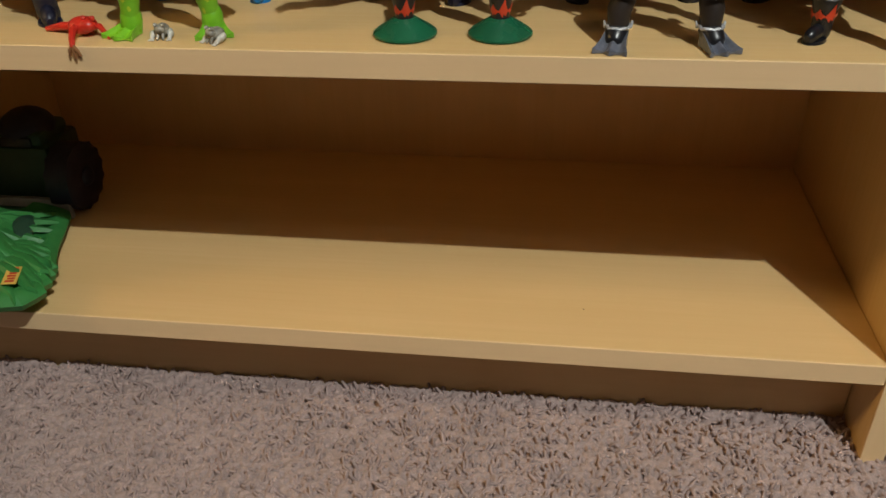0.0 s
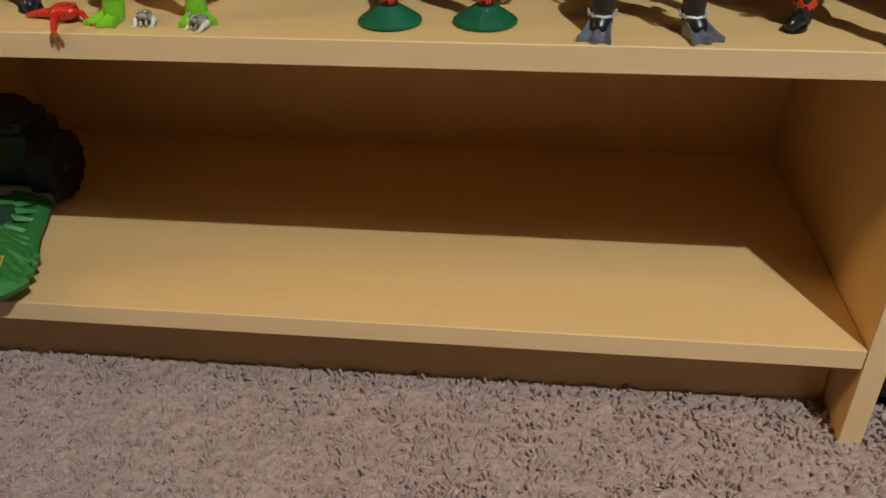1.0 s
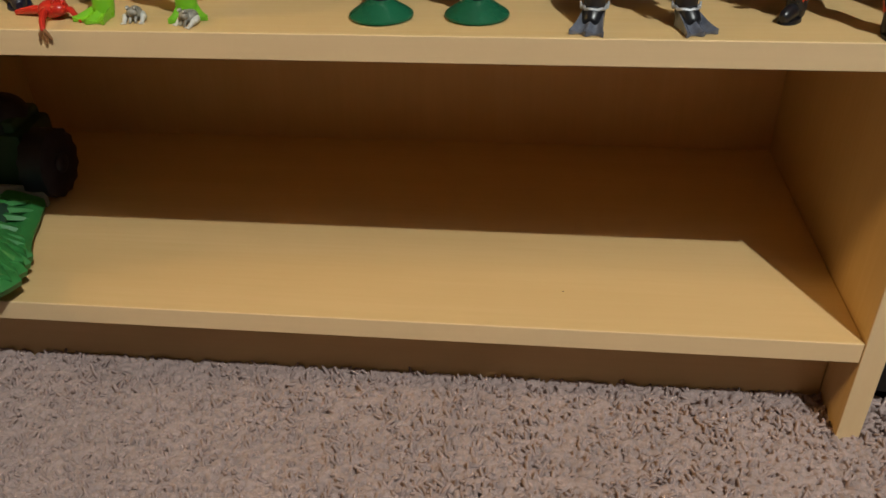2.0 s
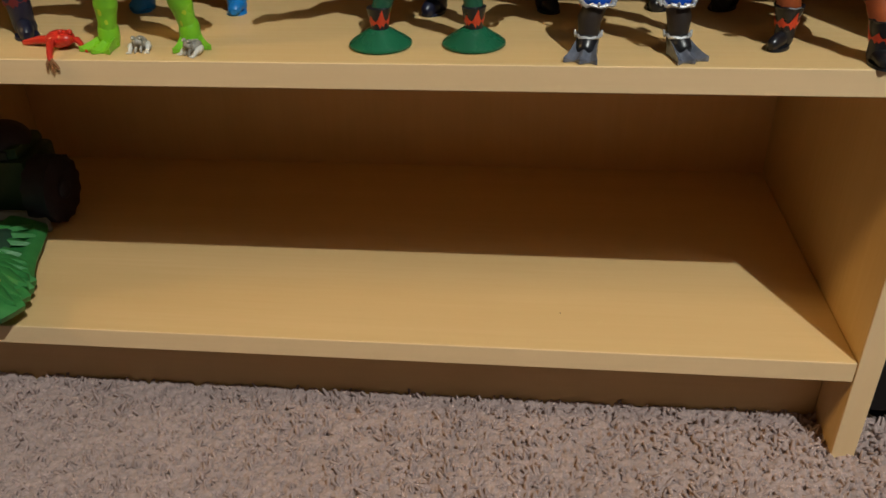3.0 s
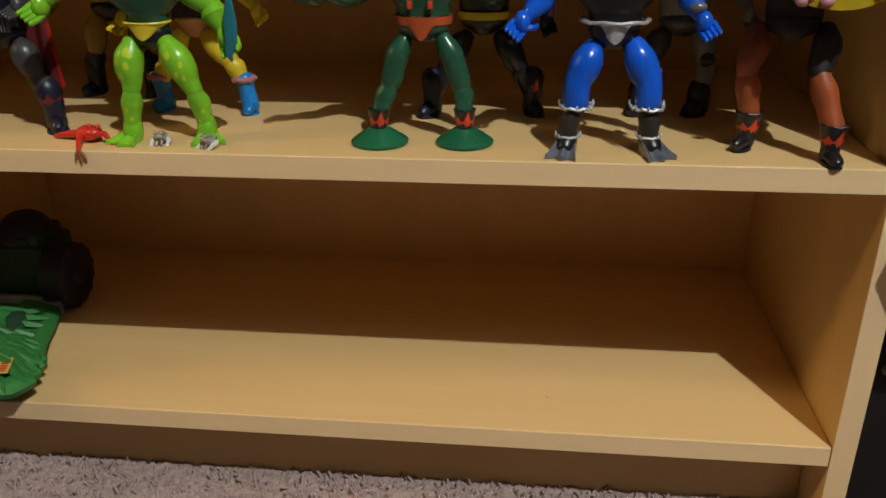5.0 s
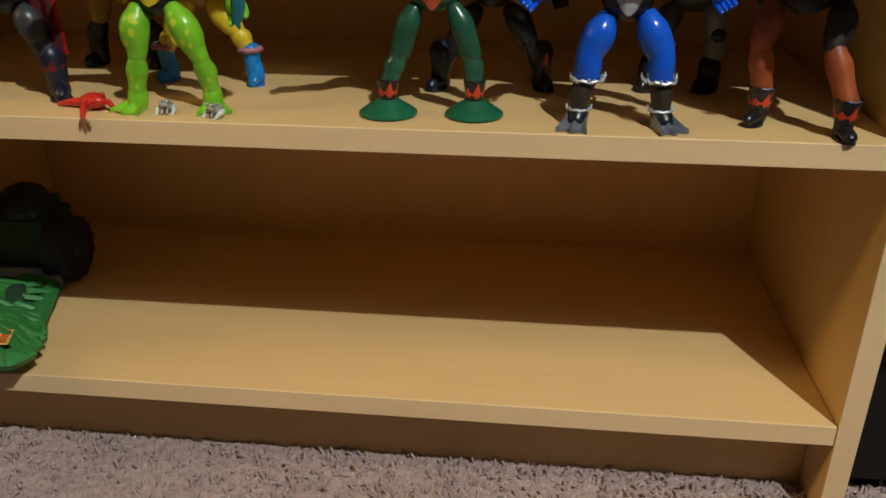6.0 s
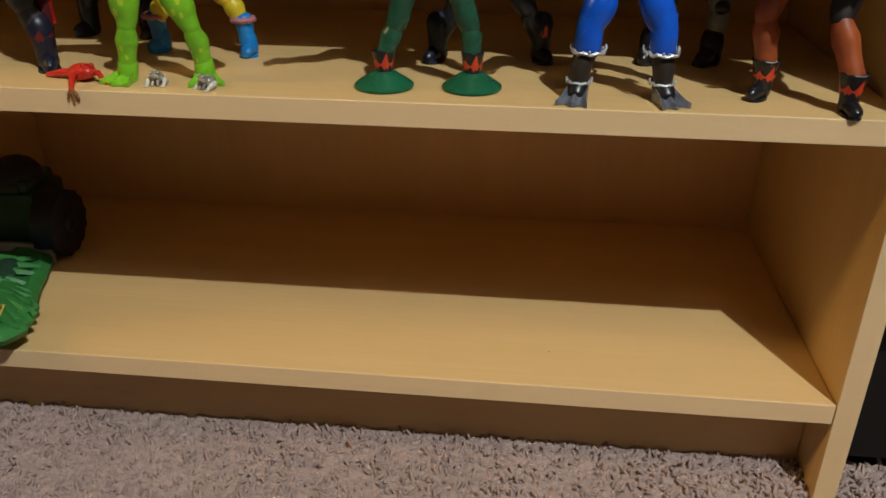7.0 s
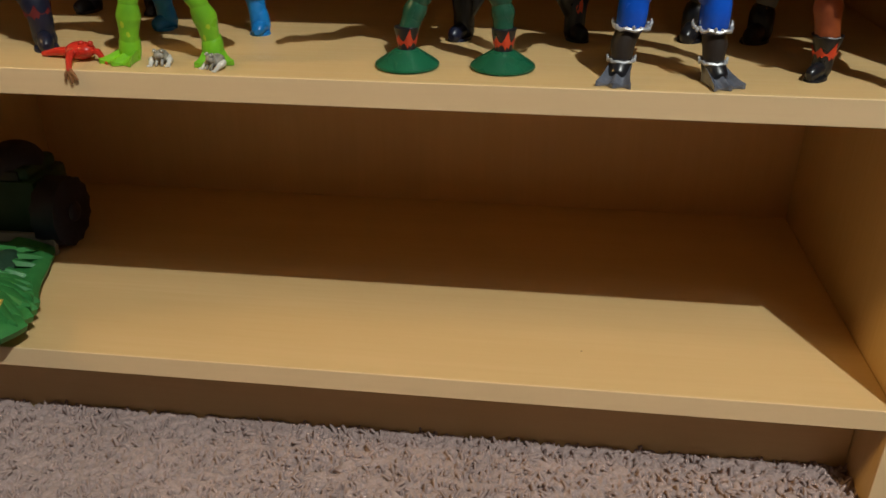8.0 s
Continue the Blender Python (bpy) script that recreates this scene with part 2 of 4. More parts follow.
def tube(bm, stations, mat=0, segs=24, flat=1.0, step=0.0022, cap=0.8):
    """A smooth limb through stations (place, radius), with finely spaced rings between them."""
    P = [Vector(p) for p, _ in stations]
    R = [r for _, r in stations]
    P = [P[0] * 2 - P[1]] + P + [P[-1] * 2 - P[-2]]
    R = [R[0]] + R + [R[-1]]
    pts = []
    for i in range(1, len(P) - 2):
        n = max(2, int((P[i + 1] - P[i]).length / step))
        for k in range(n + (i == len(P) - 3)):
            f = k / n
            w = (-0.5 * f + f * f - 0.5 * f ** 3, 1 - 2.5 * f * f + 1.5 * f ** 3, 0.5 * f + 2 * f * f - 1.5 * f ** 3, -0.5 * f * f + 0.5 * f ** 3)
            p = sum((P[i - 1 + j] * w[j] for j in range(4)), Vector())
            pts.append((*p, sum(R[i - 1 + j] * w[j] for j in range(4))))
    loft(bm, pts, mat, segs, flat, cap)


def leg(bm, hip, knee, ankle, thigh, shin, up, low, ankle_r=0.0052, fine=False, pinch=0.74):
    """A muscled leg: round hip, full thigh, narrow knee with a cap, calf, slim ankle."""
    h, k, a = Vector(hip), Vector(knee), Vector(ankle)
    sg = 1 if a.x > h.x else -1
    segs, step = (80, 0.0005) if fine else (22, 0.0022)
    out = Vector((sg, -0.7, 0))
    tube(bm, [(h, up * 0.66), (h.lerp(k, 0.14) + out * up * 0.05, up * 0.86), (h.lerp(k, 0.34) + out * up * 0.14, up), (h.lerp(k, 0.58) + out * up * 0.10, up * 0.94), (h.lerp(k, 0.80), up * (pinch + 0.14)), (k, up * pinch)], thigh, segs, 0.94, step)
    back = Vector((sg * 0.25, 0.5, 0))
    tube(bm, [(k + Vector((0, 0, low * 0.25)), low * 0.72), (k.lerp(a, 0.14), low * 0.92), (k.lerp(a, 0.34) + back * low * 0.22, low * 1.06), (k.lerp(a, 0.56) + back * low * 0.14, low * 0.92), (k.lerp(a, 0.80), low * 0.35 + ankle_r * 0.60), (a, ankle_r)], shin, segs, 0.95, step)
    ball(bm, k + Vector((0, -low * 0.46, 0)), low * 0.48, shin, (1, 0.6, 1.15), 14)


def fin(bm, ankle, aim, long, spread, mat, toes=3, high=0.0085):
    """A flat webbed foot: a fan that thins outwards, raised ribs, a scalloped rim."""
    a = Vector(ankle)
    nu, nv = toes * 8, 9
    top, low = [], []
    for i in range(nv + 1):
        v = i / nv
        rt, rb = [], []
        for k in range(nu + 1):
            u = k / nu
            rib = abs(math.cos(math.pi * u * (toes - 1))) ** 3
            reach = long * v * (0.86 + 0.14 * rib)
            g = radians(aim + (u - 0.5) * spread * (0.55 + 0.45 * v))
            side = (u - 0.5) * 0.0125 * (1 - 0.6 * v)
            x = a.x + math.sin(g) * reach + side * math.cos(radians(aim))
            y = a.y - math.cos(g) * reach + side * math.sin(radians(aim))
            z = high * (1 - v) ** 1.4 + 0.0014 + 0.0030 * rib * v ** 0.5 * (1 - 0.3 * v)
            rt.append(bm.verts.new((x, y, ZT + z)))
            rb.append(bm.verts.new((x, y, ZT + 0.0004)))
        top.append(rt), low.append(rb)
    for g in (top, low):
        for p, q in zip(g, g[1:]):
            for k in range(nu):
                bm.faces.new((p[k], p[k + 1], q[k + 1], q[k])).material_index = mat
    loop = lambda g: g[0] + [r[-1] for r in g[1:]] + g[-1][-2::-1] + [r[0] for r in g[-2:0:-1]]
    t, l = loop(top), loop(low)
    for k in range(len(t)):
        j = (k + 1) % len(t)
        bm.faces.new((t[k], t[j], l[j], l[k])).material_index = mat


def dabs(bm, spots, mat, within):
    """Painted spots: faces of one colour that lie inside small ovals on the front."""
    for f in bm.faces:
        c = f.calc_center_median()
        if f.material_index == within and c.y < 0.0265:
            for x, h, w, t in spots:
                if ((c.x - x) / w) ** 2 + ((c.z - ZT - h) / t) ** 2 < 0.52:
                    f.material_index = mat


def shoe(bm, ankle, aim, long, wide, mat):
    """A boot that points to aim (degrees from straight ahead)."""
    a = Vector(ankle)
    d = Vector((math.sin(radians(aim)), -math.cos(radians(aim)), 0))
    z0 = ZT
    loft(bm, [(a.x, a.y, z0 + 0.0125, wide * 0.50), (a.x, a.y, z0 + 0.0075, wide * 0.56), (a.x, a.y + 0.0008, z0 + 0.0038, wide * 0.56)], mat)
    s = a + d * long * 0.30
    e = a + d * long * 0.72
    loft(bm, [(a.x - d.x * 0.003, a.y - d.y * 0.003, z0 + 0.0042, 0.0040), (s.x, s.y, z0 + 0.0052, wide * 0.50), (e.x, e.y, z0 + 0.0042, wide * 0.46)], mat, flat=0.8)
    m = Matrix.Translation((a.x + d.x * long * 0.36, a.y + d.y * long * 0.36, z0 + 0.0009)) @ pose(0, 0, 0, 0, 0, aim)
    r = bmesh.ops.create_cone(bm, cap_ends=True, segments=16, radius1=1, radius2=0.94, depth=1, matrix=m @ Matrix.Diagonal((wide * 0.60, long * 0.60, 0.0018, 1)))
    for v in r["verts"]:
        for f in v.link_faces:
            f.material_index = mat


def trunk(bm, c, waist, chest, hips, m_hip, m_body, m_head, belt=None, tall=0.150):
    """Hips, waist, chest, neck and head, stacked on the point c between the hips."""
    x, y, z = c
    loft(bm, [(x, y, z - 0.0035, hips * 0.42), (x, y, z + 0.0005, hips * 0.78), (x, y, z + 0.0055, hips * 0.92), (x, y, z + 0.0095, waist * 0.98)], m_hip, 16, 0.72, 0.25)
    loft(bm, [(x, y, z + 0.0085, waist), (x, y, z + 0.018, waist * 1.02), (x, y - 0.001, z + 0.030, chest * 1.12), (x, y, z + 0.042, chest * 1.22), (x, y, z + 0.051, chest * 0.85)], m_body, 16, 0.62, 0.1)
    if belt is not None:
        loft(bm, [(x, y, z + 0.0062, hips * 0.95), (x, y, z + 0.0085, hips * 0.97), (x, y, z + 0.0115, waist * 1.07)], belt, 18, 0.74, 0)
    loft(bm, [(x, y, z + 0.050, 0.0058), (x, y, z + 0.057, 0.0055)], m_head)
    ball(bm, (x, y - 0.001, z + 0.067), 0.0120, m_head, (0.92, 1.0, 1.18), 14)


def shield(bm, c, half, high, mat, taper=0.62):
    """A curved front plate that narrows to a point below."""
    n, rows_ = 14, []
    for layer in (0.0, 0.0022):
        grid = []
        for i in range(6):
            v = i / 5
            w = half * (1 - taper * v ** 1.15)
            drop = high * v
            row = []
            for k in range(n + 1):
                u = k / n * 2 - 1
                row.append(bm.verts.new((c[0] + w * u, c[1] + 0.42 * abs(w * u) ** 2 / half + layer + 0.004 * abs(u) ** 3 + 0.0012 * v, c[2] - drop * (1 - 0.55 * abs(u) ** 1.4))))
            grid.append(row)
        rows_.append(grid)
    for grid in rows_:
        for p, q in zip(grid, grid[1:]):
            for k in range(n):
                bm.faces.new((p[k], p[k + 1], q[k + 1], q[k])).material_index = mat
    f, g = rows_
    rim_f = f[0] + [r[-1] for r in f[1:]] + f[-1][-2::-1] + [r[0] for r in f[-2:0:-1]]
    rim_g = g[0] + [r[-1] for r in g[1:]] + g[-1][-2::-1] + [r[0] for r in g[-2:0:-1]]
    for k in range(len(rim_f)):
        j = (k + 1) % len(rim_f)
        bm.faces.new((rim_f[k], rim_f[j], rim_g[j], rim_g[k])).material_index = mat


def arm(bm, shoulder, elbow, wrist, r, mat, m_low=None, m_hand=None):
    s, e, w = Vector(shoulder), Vector(elbow), Vector(wrist)
    r = r * 1.15
    m_low = mat if m_low is None else m_low
    m_hand = m_low if m_hand is None else m_hand
    ball(bm, s, r * 1.35, mat)
    loft(bm, [(*s, r), (*s.lerp(e, 0.45), r * 1.12), (*e, r * 0.78)], mat)
    loft(bm, [(*e, r * 0.82), (*e.lerp(w, 0.35), r * 1.05), (*w, r * 0.62)], m_low)
    d = (w - e).normalized()
    p = w + d * r * 0.8
    ball(bm, p, r * 0.86, m_hand, (0.8, 1.0, 1.05), 10)
    side = d.cross(Vector((0, 1, 0)))
    for k in range(4):
        f = p + side * r * (k - 1.5) * 0.42 + d * r * 0.45
        loft(bm, [(*f, r * 0.24), (*(f + d * r * 0.55 + Vector((0, -r * 0.25, 0))), r * 0.23), (*(f + d * r * 0.70 + Vector((0, -r * 0.75, 0))), r * 0.2)], m_hand, 7)


def doll(bm, name, label, mats, place):
    bmesh.ops.translate(bm, verts=bm.verts, vec=-Vector(place))
    bmesh.ops.recalc_face_normals(bm, faces=bm.faces)
    ob = finish(name, bm, mats)
    ob.location = place
    return tagged(ob, label, "toy figure", "toy figures on the shelf")


def frog_figure():
    bm = bmesh.new()
    # 0 lime 1 spot 2 black 3 yellow 4 teal 5 dark green chest
    leg(bm, (-0.1010, 0.030, ZT + 0.0650), (-0.1040, 0.0255, ZT + 0.0350), (-0.1080, 0.0265, ZT + 0.0095), 0, 0, 0.0098, 0.0069, 0.0054, True, 0.60)
    leg(bm, (-0.0770, 0.030, ZT + 0.0655), (-0.0610, 0.0270, ZT + 0.0350), (-0.0575, 0.0320, ZT + 0.0095), 0, 0, 0.0098, 0.0069, 0.0054, True, 0.60)
    dabs(bm, [(-0.1015, 0.0610, 0.0034, 0.0042), (-0.1088, 0.0545, 0.0022, 0.0036), (-0.1018, 0.0525, 0.0026, 0.0040), (-0.1068, 0.0455, 0.0024, 0.0036), (-0.0990, 0.0590, 0.0020, 0.0026),
              (-0.0738, 0.0590, 0.0030, 0.0036), (-0.0650, 0.0535, 0.0018, 0.0032), (-0.0688, 0.0465, 0.0022, 0.0034), (-0.0640, 0.0445, 0.0016, 0.0028), (-0.0560, 0.0220, 0.0016, 0.0020),
              (-0.1075, 0.0225, 0.0016, 0.0030), (-0.1050, 0.0165, 0.0013, 0.0022), (-0.0595, 0.0150, 0.0014, 0.0024)], 1, 0)
    for x, y, aim in ((-0.1080, 0.0275, -14), (-0.0575, 0.0320, 20)):
        fin(bm, (x, y, ZT), aim, 0.0185, 58, 0, 3, 0.0052)
        loft(bm, [(x, y, ZT + 0.0115, 0.0064), (x, y - 0.001, ZT + 0.0065, 0.0066), (x, y - 0.001, ZT + 0.0036, 0.0062)], 0)
    trunk(bm, (-0.0890, 0.034, ZT + 0.0655), 0.0138, 0.0240, 0.0160, 2, 5, 0, None)
    # pointed yellow girdle over black trunks
    shield(bm, (-0.0890, 0.0205, ZT + 0.0790), 0.0152, 0.0108, 3, 0.42)
    ring(bm, (-0.0890, 0.0325, ZT + 0.0790), 0.0150, 0.0009, 3, 24, 0, 0.78)
    arm(bm, (-0.1160, 0.033, ZT + 0.104), (-0.1360, 0.031, ZT + 0.1080), (-0.1480, 0.022, ZT + 0.0950), 0.0074, 0)
    arm(bm, (-0.0630, 0.033, ZT + 0.104), (-0.0460, 0.036, ZT + 0.0880), (-0.0400, 0.0340, ZT + 0.0760), 0.0078, 0)
    # broad blade held in the hand
    loft(bm, [(-0.0290, 0.0225, ZT + 0.0930, 0.0024), (-0.0295, 0.0225, ZT + 0.0800, 0.0046), (-0.0300, 0.0222, ZT + 0.0690, 0.0040), (-0.0325, 0.0220, ZT + 0.0600, 0.0028), (-0.0310, 0.0220, ZT + 0.0565, 0.0010)], 4, 10, 0.35)
    return doll(bm, "frog_toy_figure", "lime green frog warrior toy figure with yellow spots and black trunks", [LIME, SPOT, BLACK, YELLOW, TEAL, FOREST], (-0.0905, 0.031, ZT))


def disc_figure():
    bm = bmesh.new()
    # 0 forest 1 disc 2 orange 3 flame 4 black
    for s, hip, knee, foot in ((0, (0.0795, 0.039, ZT + 0.0680), (0.0690, 0.0365, ZT + 0.0385), (0.0615, 0.0335, ZT)), (1, (0.1045, 0.039, ZT + 0.0685), (0.1165, 0.0385, ZT + 0.0385), (0.1185, 0.0365, ZT))):
        x, y, _ = foot
        leg(bm, hip, knee, (x, y, ZT + 0.0190), 0, 0, 0.0078, 0.0066, 0.0060, False, 0.82)
        tube(bm, [((x, y, ZT + 0.0235), 0.0074), ((x, y, ZT + 0.0185), 0.0064), ((x, y, ZT + 0.0140), 0.0055), ((x, y, ZT + 0.0085), 0.0055)], 4, cap=0.1)
        flames(bm, (x, y, ZT + 0.0150), 0.0059, 0.0078, 0.0085, 3, 6)
        # wide suction disc
        prof = ((0.0066, 0.0108), (0.0090, 0.0092), (0.0130, 0.0066), (0.0170, 0.0040), (0.0192, 0.0022), (0.0194, 0.0010), (0.0185, 0.0003))
        rows_ = [[bm.verts.new((x + r * math.cos(a), y + r * math.sin(a), ZT + h)) for a in [2 * math.pi * k / 40 for k in range(40)]] for r, h in prof]
        for p, q in zip(rows_, rows_[1:]):
            for k in range(40):
                bm.faces.new((p[k], p[(k + 1) % 40], q[(k + 1) % 40], q[k])).material_index = 1
        bm.faces.new(rows_[-1]).material_index = 1
        bm.faces.new(rows_[0]).material_index = 1
    trunk(bm, (0.0915, 0.042, ZT + 0.0715), 0.0175, 0.0245, 0.0195, 0, 0, 0, 2)
    x = 0.0915
    shield(bm, (x, 0.0272, ZT + 0.0830), 0.0190, 0.0145, 2)
    for dx in (-0.0065, 0.0065):
        box_in(bm, x + dx - 0.002, x + dx + 0.002, 0.0262, 0.0290, ZT + 0.0880, ZT + 0.0940, 0.0006, 3)
    arm(bm, (0.0660, 0.042, ZT + 0.108), (0.0500, 0.035, ZT + 0.0960), (0.0330, 0.024, ZT + 0.0985), 0.0072, 0)
    ball(bm, (0.0270, 0.0220, ZT + 0.0985), 0.0078, 0, (1.1, 0.9, 1), 12)
    arm(bm, (0.1170, 0.042, ZT + 0.108), (0.1330, 0.040, ZT + 0.0970), (0.1440, 0.026, ZT + 0.1020), 0.0072, 0)
    return doll(bm, "disc_foot_toy_figure", "dark green toy figure with round suction disc feet and orange belt", [FOREST, DISC, ORANGE, FLAME, BLACK], (0.0915, 0.037, ZT))


def fin_figure():
    bm = bmesh.new()
    # 0 blue 1 umber 2 silver 3 black 4 grey 5 red
    for hip, knee, foot, aim in (((0.1990, 0.032, ZT + 0.0640), (0.1905, 0.027, ZT + 0.0440), (0.1860, 0.0225, ZT), -14), ((0.2245, 0.032, ZT + 0.0660), (0.2345, 0.028, ZT + 0.0440), (0.2370, 0.0245, ZT), 22)):
        x, y, _ = foot
        kx, ky, kz = knee
        tube(bm, [(hip, 0.0072), (Vector(hip).lerp(Vector(knee), 0.25) + Vector((0, -0.0010, 0)), 0.0096), (Vector(hip).lerp(Vector(knee), 0.60), 0.0101), (knee, 0.0084), ((kx * 0.9 + x * 0.1, ky - 0.0006, ZT + 0.0385), 0.0085), ((kx * 0.8 + x * 0.2, ky, ZT + 0.0300), 0.0082)], 0)
        loft(bm, [(kx, ky, ZT + 0.0310, 0.0066), (x, y + 0.001, ZT + 0.0200, 0.0070), (x, y, ZT + 0.0105, 0.0058)], 1)
        ring(bm, (kx - (0.0002 if aim < 0 else -0.001), ky - 0.0012, ZT + 0.0292), 0.0096, 0.0011, 6, 22, 0.07)
        for k in range(16):
            a = 2 * math.pi * k / 16
            ball(bm, (kx + 0.0098 * math.cos(a), ky - 0.0012 + 0.0098 * math.sin(a), ZT + 0.0296 + 0.0009 * math.sin(3 * a)), 0.0010, 6, (1, 1, 1.2), 6)
        for sgn in (-1, 1):
            loft(bm, [(kx + sgn * 0.0098, ky, ZT + 0.0292, 0.0011), (kx + sgn * 0.0108, ky + 0.001, ZT + 0.0312, 0.0009), (kx + sgn * 0.0106, ky + 0.002, ZT + 0.0328, 0.0005)], 6, 7)
            loft(bm, [(x + sgn * 0.0072, y, ZT + 0.0105, 0.0010), (x + sgn * 0.0078, y + 0.001, ZT + 0.0132, 0.0007)], 6, 7)
        ring(bm, (x, y - 0.0004, ZT + 0.0112), 0.0068, 0.0010, 6, 18, 0.06)
        fin(bm, (x, y, ZT), aim, 0.0212, 40, 2)
        d = Vector((math.sin(radians(aim)), -math.cos(radians(aim)), 0))
        p, q = Vector((x, y, ZT)) + d * 0.0030, Vector((x, y, ZT)) + d * 0.0080
        tube(bm, [((x, y + 0.001, ZT + 0.0135), 0.0054), ((x, y, ZT + 0.0095), 0.0064), ((p.x, p.y, ZT + 0.0070), 0.0066), ((q.x, q.y, ZT + 0.0036), 0.0054)], 3, 20, 0.95, 0.0022, 0.5)
    trunk(bm, (0.2115, 0.034, ZT + 0.0690), 0.0160, 0.0255, 0.0170, 3, 3, 0)
    ring(bm, (0.2115, 0.0335, ZT + 0.0815), 0.0210, 0.0013, 6, 26, 0.02, 0.72)
    shield(bm, (0.2115, 0.0205, ZT + 0.0800), 0.0122, 0.0115, 6, 0.40)
    arm(bm, (0.1850, 0.034, ZT + 0.112), (0.1690, 0.032, ZT + 0.0970), (0.1590, 0.026, ZT + 0.0860), 0.0070, 0)
    ring(bm, (0.1580, 0.0260, ZT + 0.0785), 0.0055, 0.0020, 0, 18, 0.05)
    arm(bm, (0.2380, 0.034, ZT + 0.112), (0.2530, 0.034, ZT + 0.0980), (0.2605, 0.028, ZT + 0.0865), 0.0066, 0)
    ball(bm, (0.2590, 0.0260, ZT + 0.0905), 0.0052, 2, (1.1, 0.9, 0.7), 10)
    for k in range(3):
        box_in(bm, 0.2385, 0.2435, 0.036, 0.040, ZT + 0.0400 + 0.0042 * k, ZT + 0.0428 + 0.0042 * k, 0.0008, 5 if k != 1 else 2)
    box_in(bm, 0.1700, 0.1745, 0.040, 0.044, ZT + 0.0820, ZT + 0.0960, 0.001, 5)
    return doll(bm, "fin_foot_toy_figure", "glossy blue toy figure with silver cuffs and finned feet", [BLUE, UMBER, SILVER, BLACK, GREY, RED, CHROME], (0.2125, 0.030, ZT))


def rust_figure():
    bm = bmesh.new()
    # 0 rust 1 black 2 flame 3 yellow 4 pink 5 dark
    for hip, knee, foot, aim, over in (((0.2990, 0.042, ZT + 0.0760), (0.2955, 0.0385, ZT + 0.0490), (0.3010, 0.0400, ZT), -38, 0), ((0.3390, 0.038, ZT + 0.0760), (0.3345, 0.0240, ZT + 0.0520), (0.3450, 0.0130, ZT), 2, 5)):
        x, y, _ = foot
        leg(bm, hip, knee, (x, y, ZT + 0.0200), over, 0, 0.0088, 0.0076, 0.0070)
        tube(bm, [((x, y, ZT + 0.0235), 0.0082), ((x, y, ZT + 0.0200), 0.0076), ((x, y, ZT + 0.0150), 0.0062), ((x, y, ZT + 0.0060), 0.0056)], 1, cap=0.1)
        flames(bm, (x, y, ZT + 0.0140), 0.0064, 0.0084, 0.0080, 2, 6)
        ring(bm, (x, y, ZT + 0.0240), 0.0080, 0.0007, 1, 18, 0.05)
        shoe(bm, (x, y, ZT), aim, 0.0165, 0.0100, 1)
    trunk(bm, (0.3190, 0.040, ZT + 0.0740), 0.0170, 0.0240, 0.0178, 5, 5, 5, None)
    # shield held out before the chest: yellow lower rim, pink fingers, broad maroon sheet above
    # the maroon sheet is unseen, added to cast shade on both thighs
    x, y, z = 0.3300, -0.0060, ZT + 0.0935
    rows_ = []
    for i in range(7):
        v = i / 6
        w = 0.020 + 0.012 * math.sin(math.pi * min(1, v * 0.8 + 0.2))
        rows_.append([bm.verts.new((x + w * math.sin(a), y + 0.010 - 0.010 * math.cos(a) + 0.004 * v, z + 0.058 * v + 0.006 * math.sin(a) ** 2 * (1 - v))) for a in [math.pi * (k / 12 - 0.5) for k in range(13)]])
    sheet = []
    for i, (p, q) in enumerate(zip(rows_, rows_[1:])):
        for k in range(12):
            f = bm.faces.new((p[k], p[k + 1], q[k + 1], q[k]))
            f.material_index = 3 if i == 0 else 5
            sheet.append(f)
    bmesh.ops.solidify(bm, geom=sheet, thickness=0.0022)
    for dx in (-0.021, -0.008):
        ball(bm, (x + dx, y - 0.0005, z + 0.0045), 0.0034, 4, (1.2, 0.7, 0.8), 10)
    arm(bm, (0.2930, 0.040, ZT + 0.117), (0.2930, 0.028, ZT + 0.1080), (0.3060, 0.008, ZT + 0.1040), 0.0062, 0)
    arm(bm, (0.3440, 0.040, ZT + 0.117), (0.3600, 0.030, ZT + 0.1110), (0.3550, 0.011, ZT + 0.1070), 0.0062, 0)
    return doll(bm, "rust_toy_figure", "rust brown toy figure in black boots with red flame cuffs", [RUST, BLACK, FLAME, YELLOW, PINK, WINE], (0.3200, 0.030, ZT))


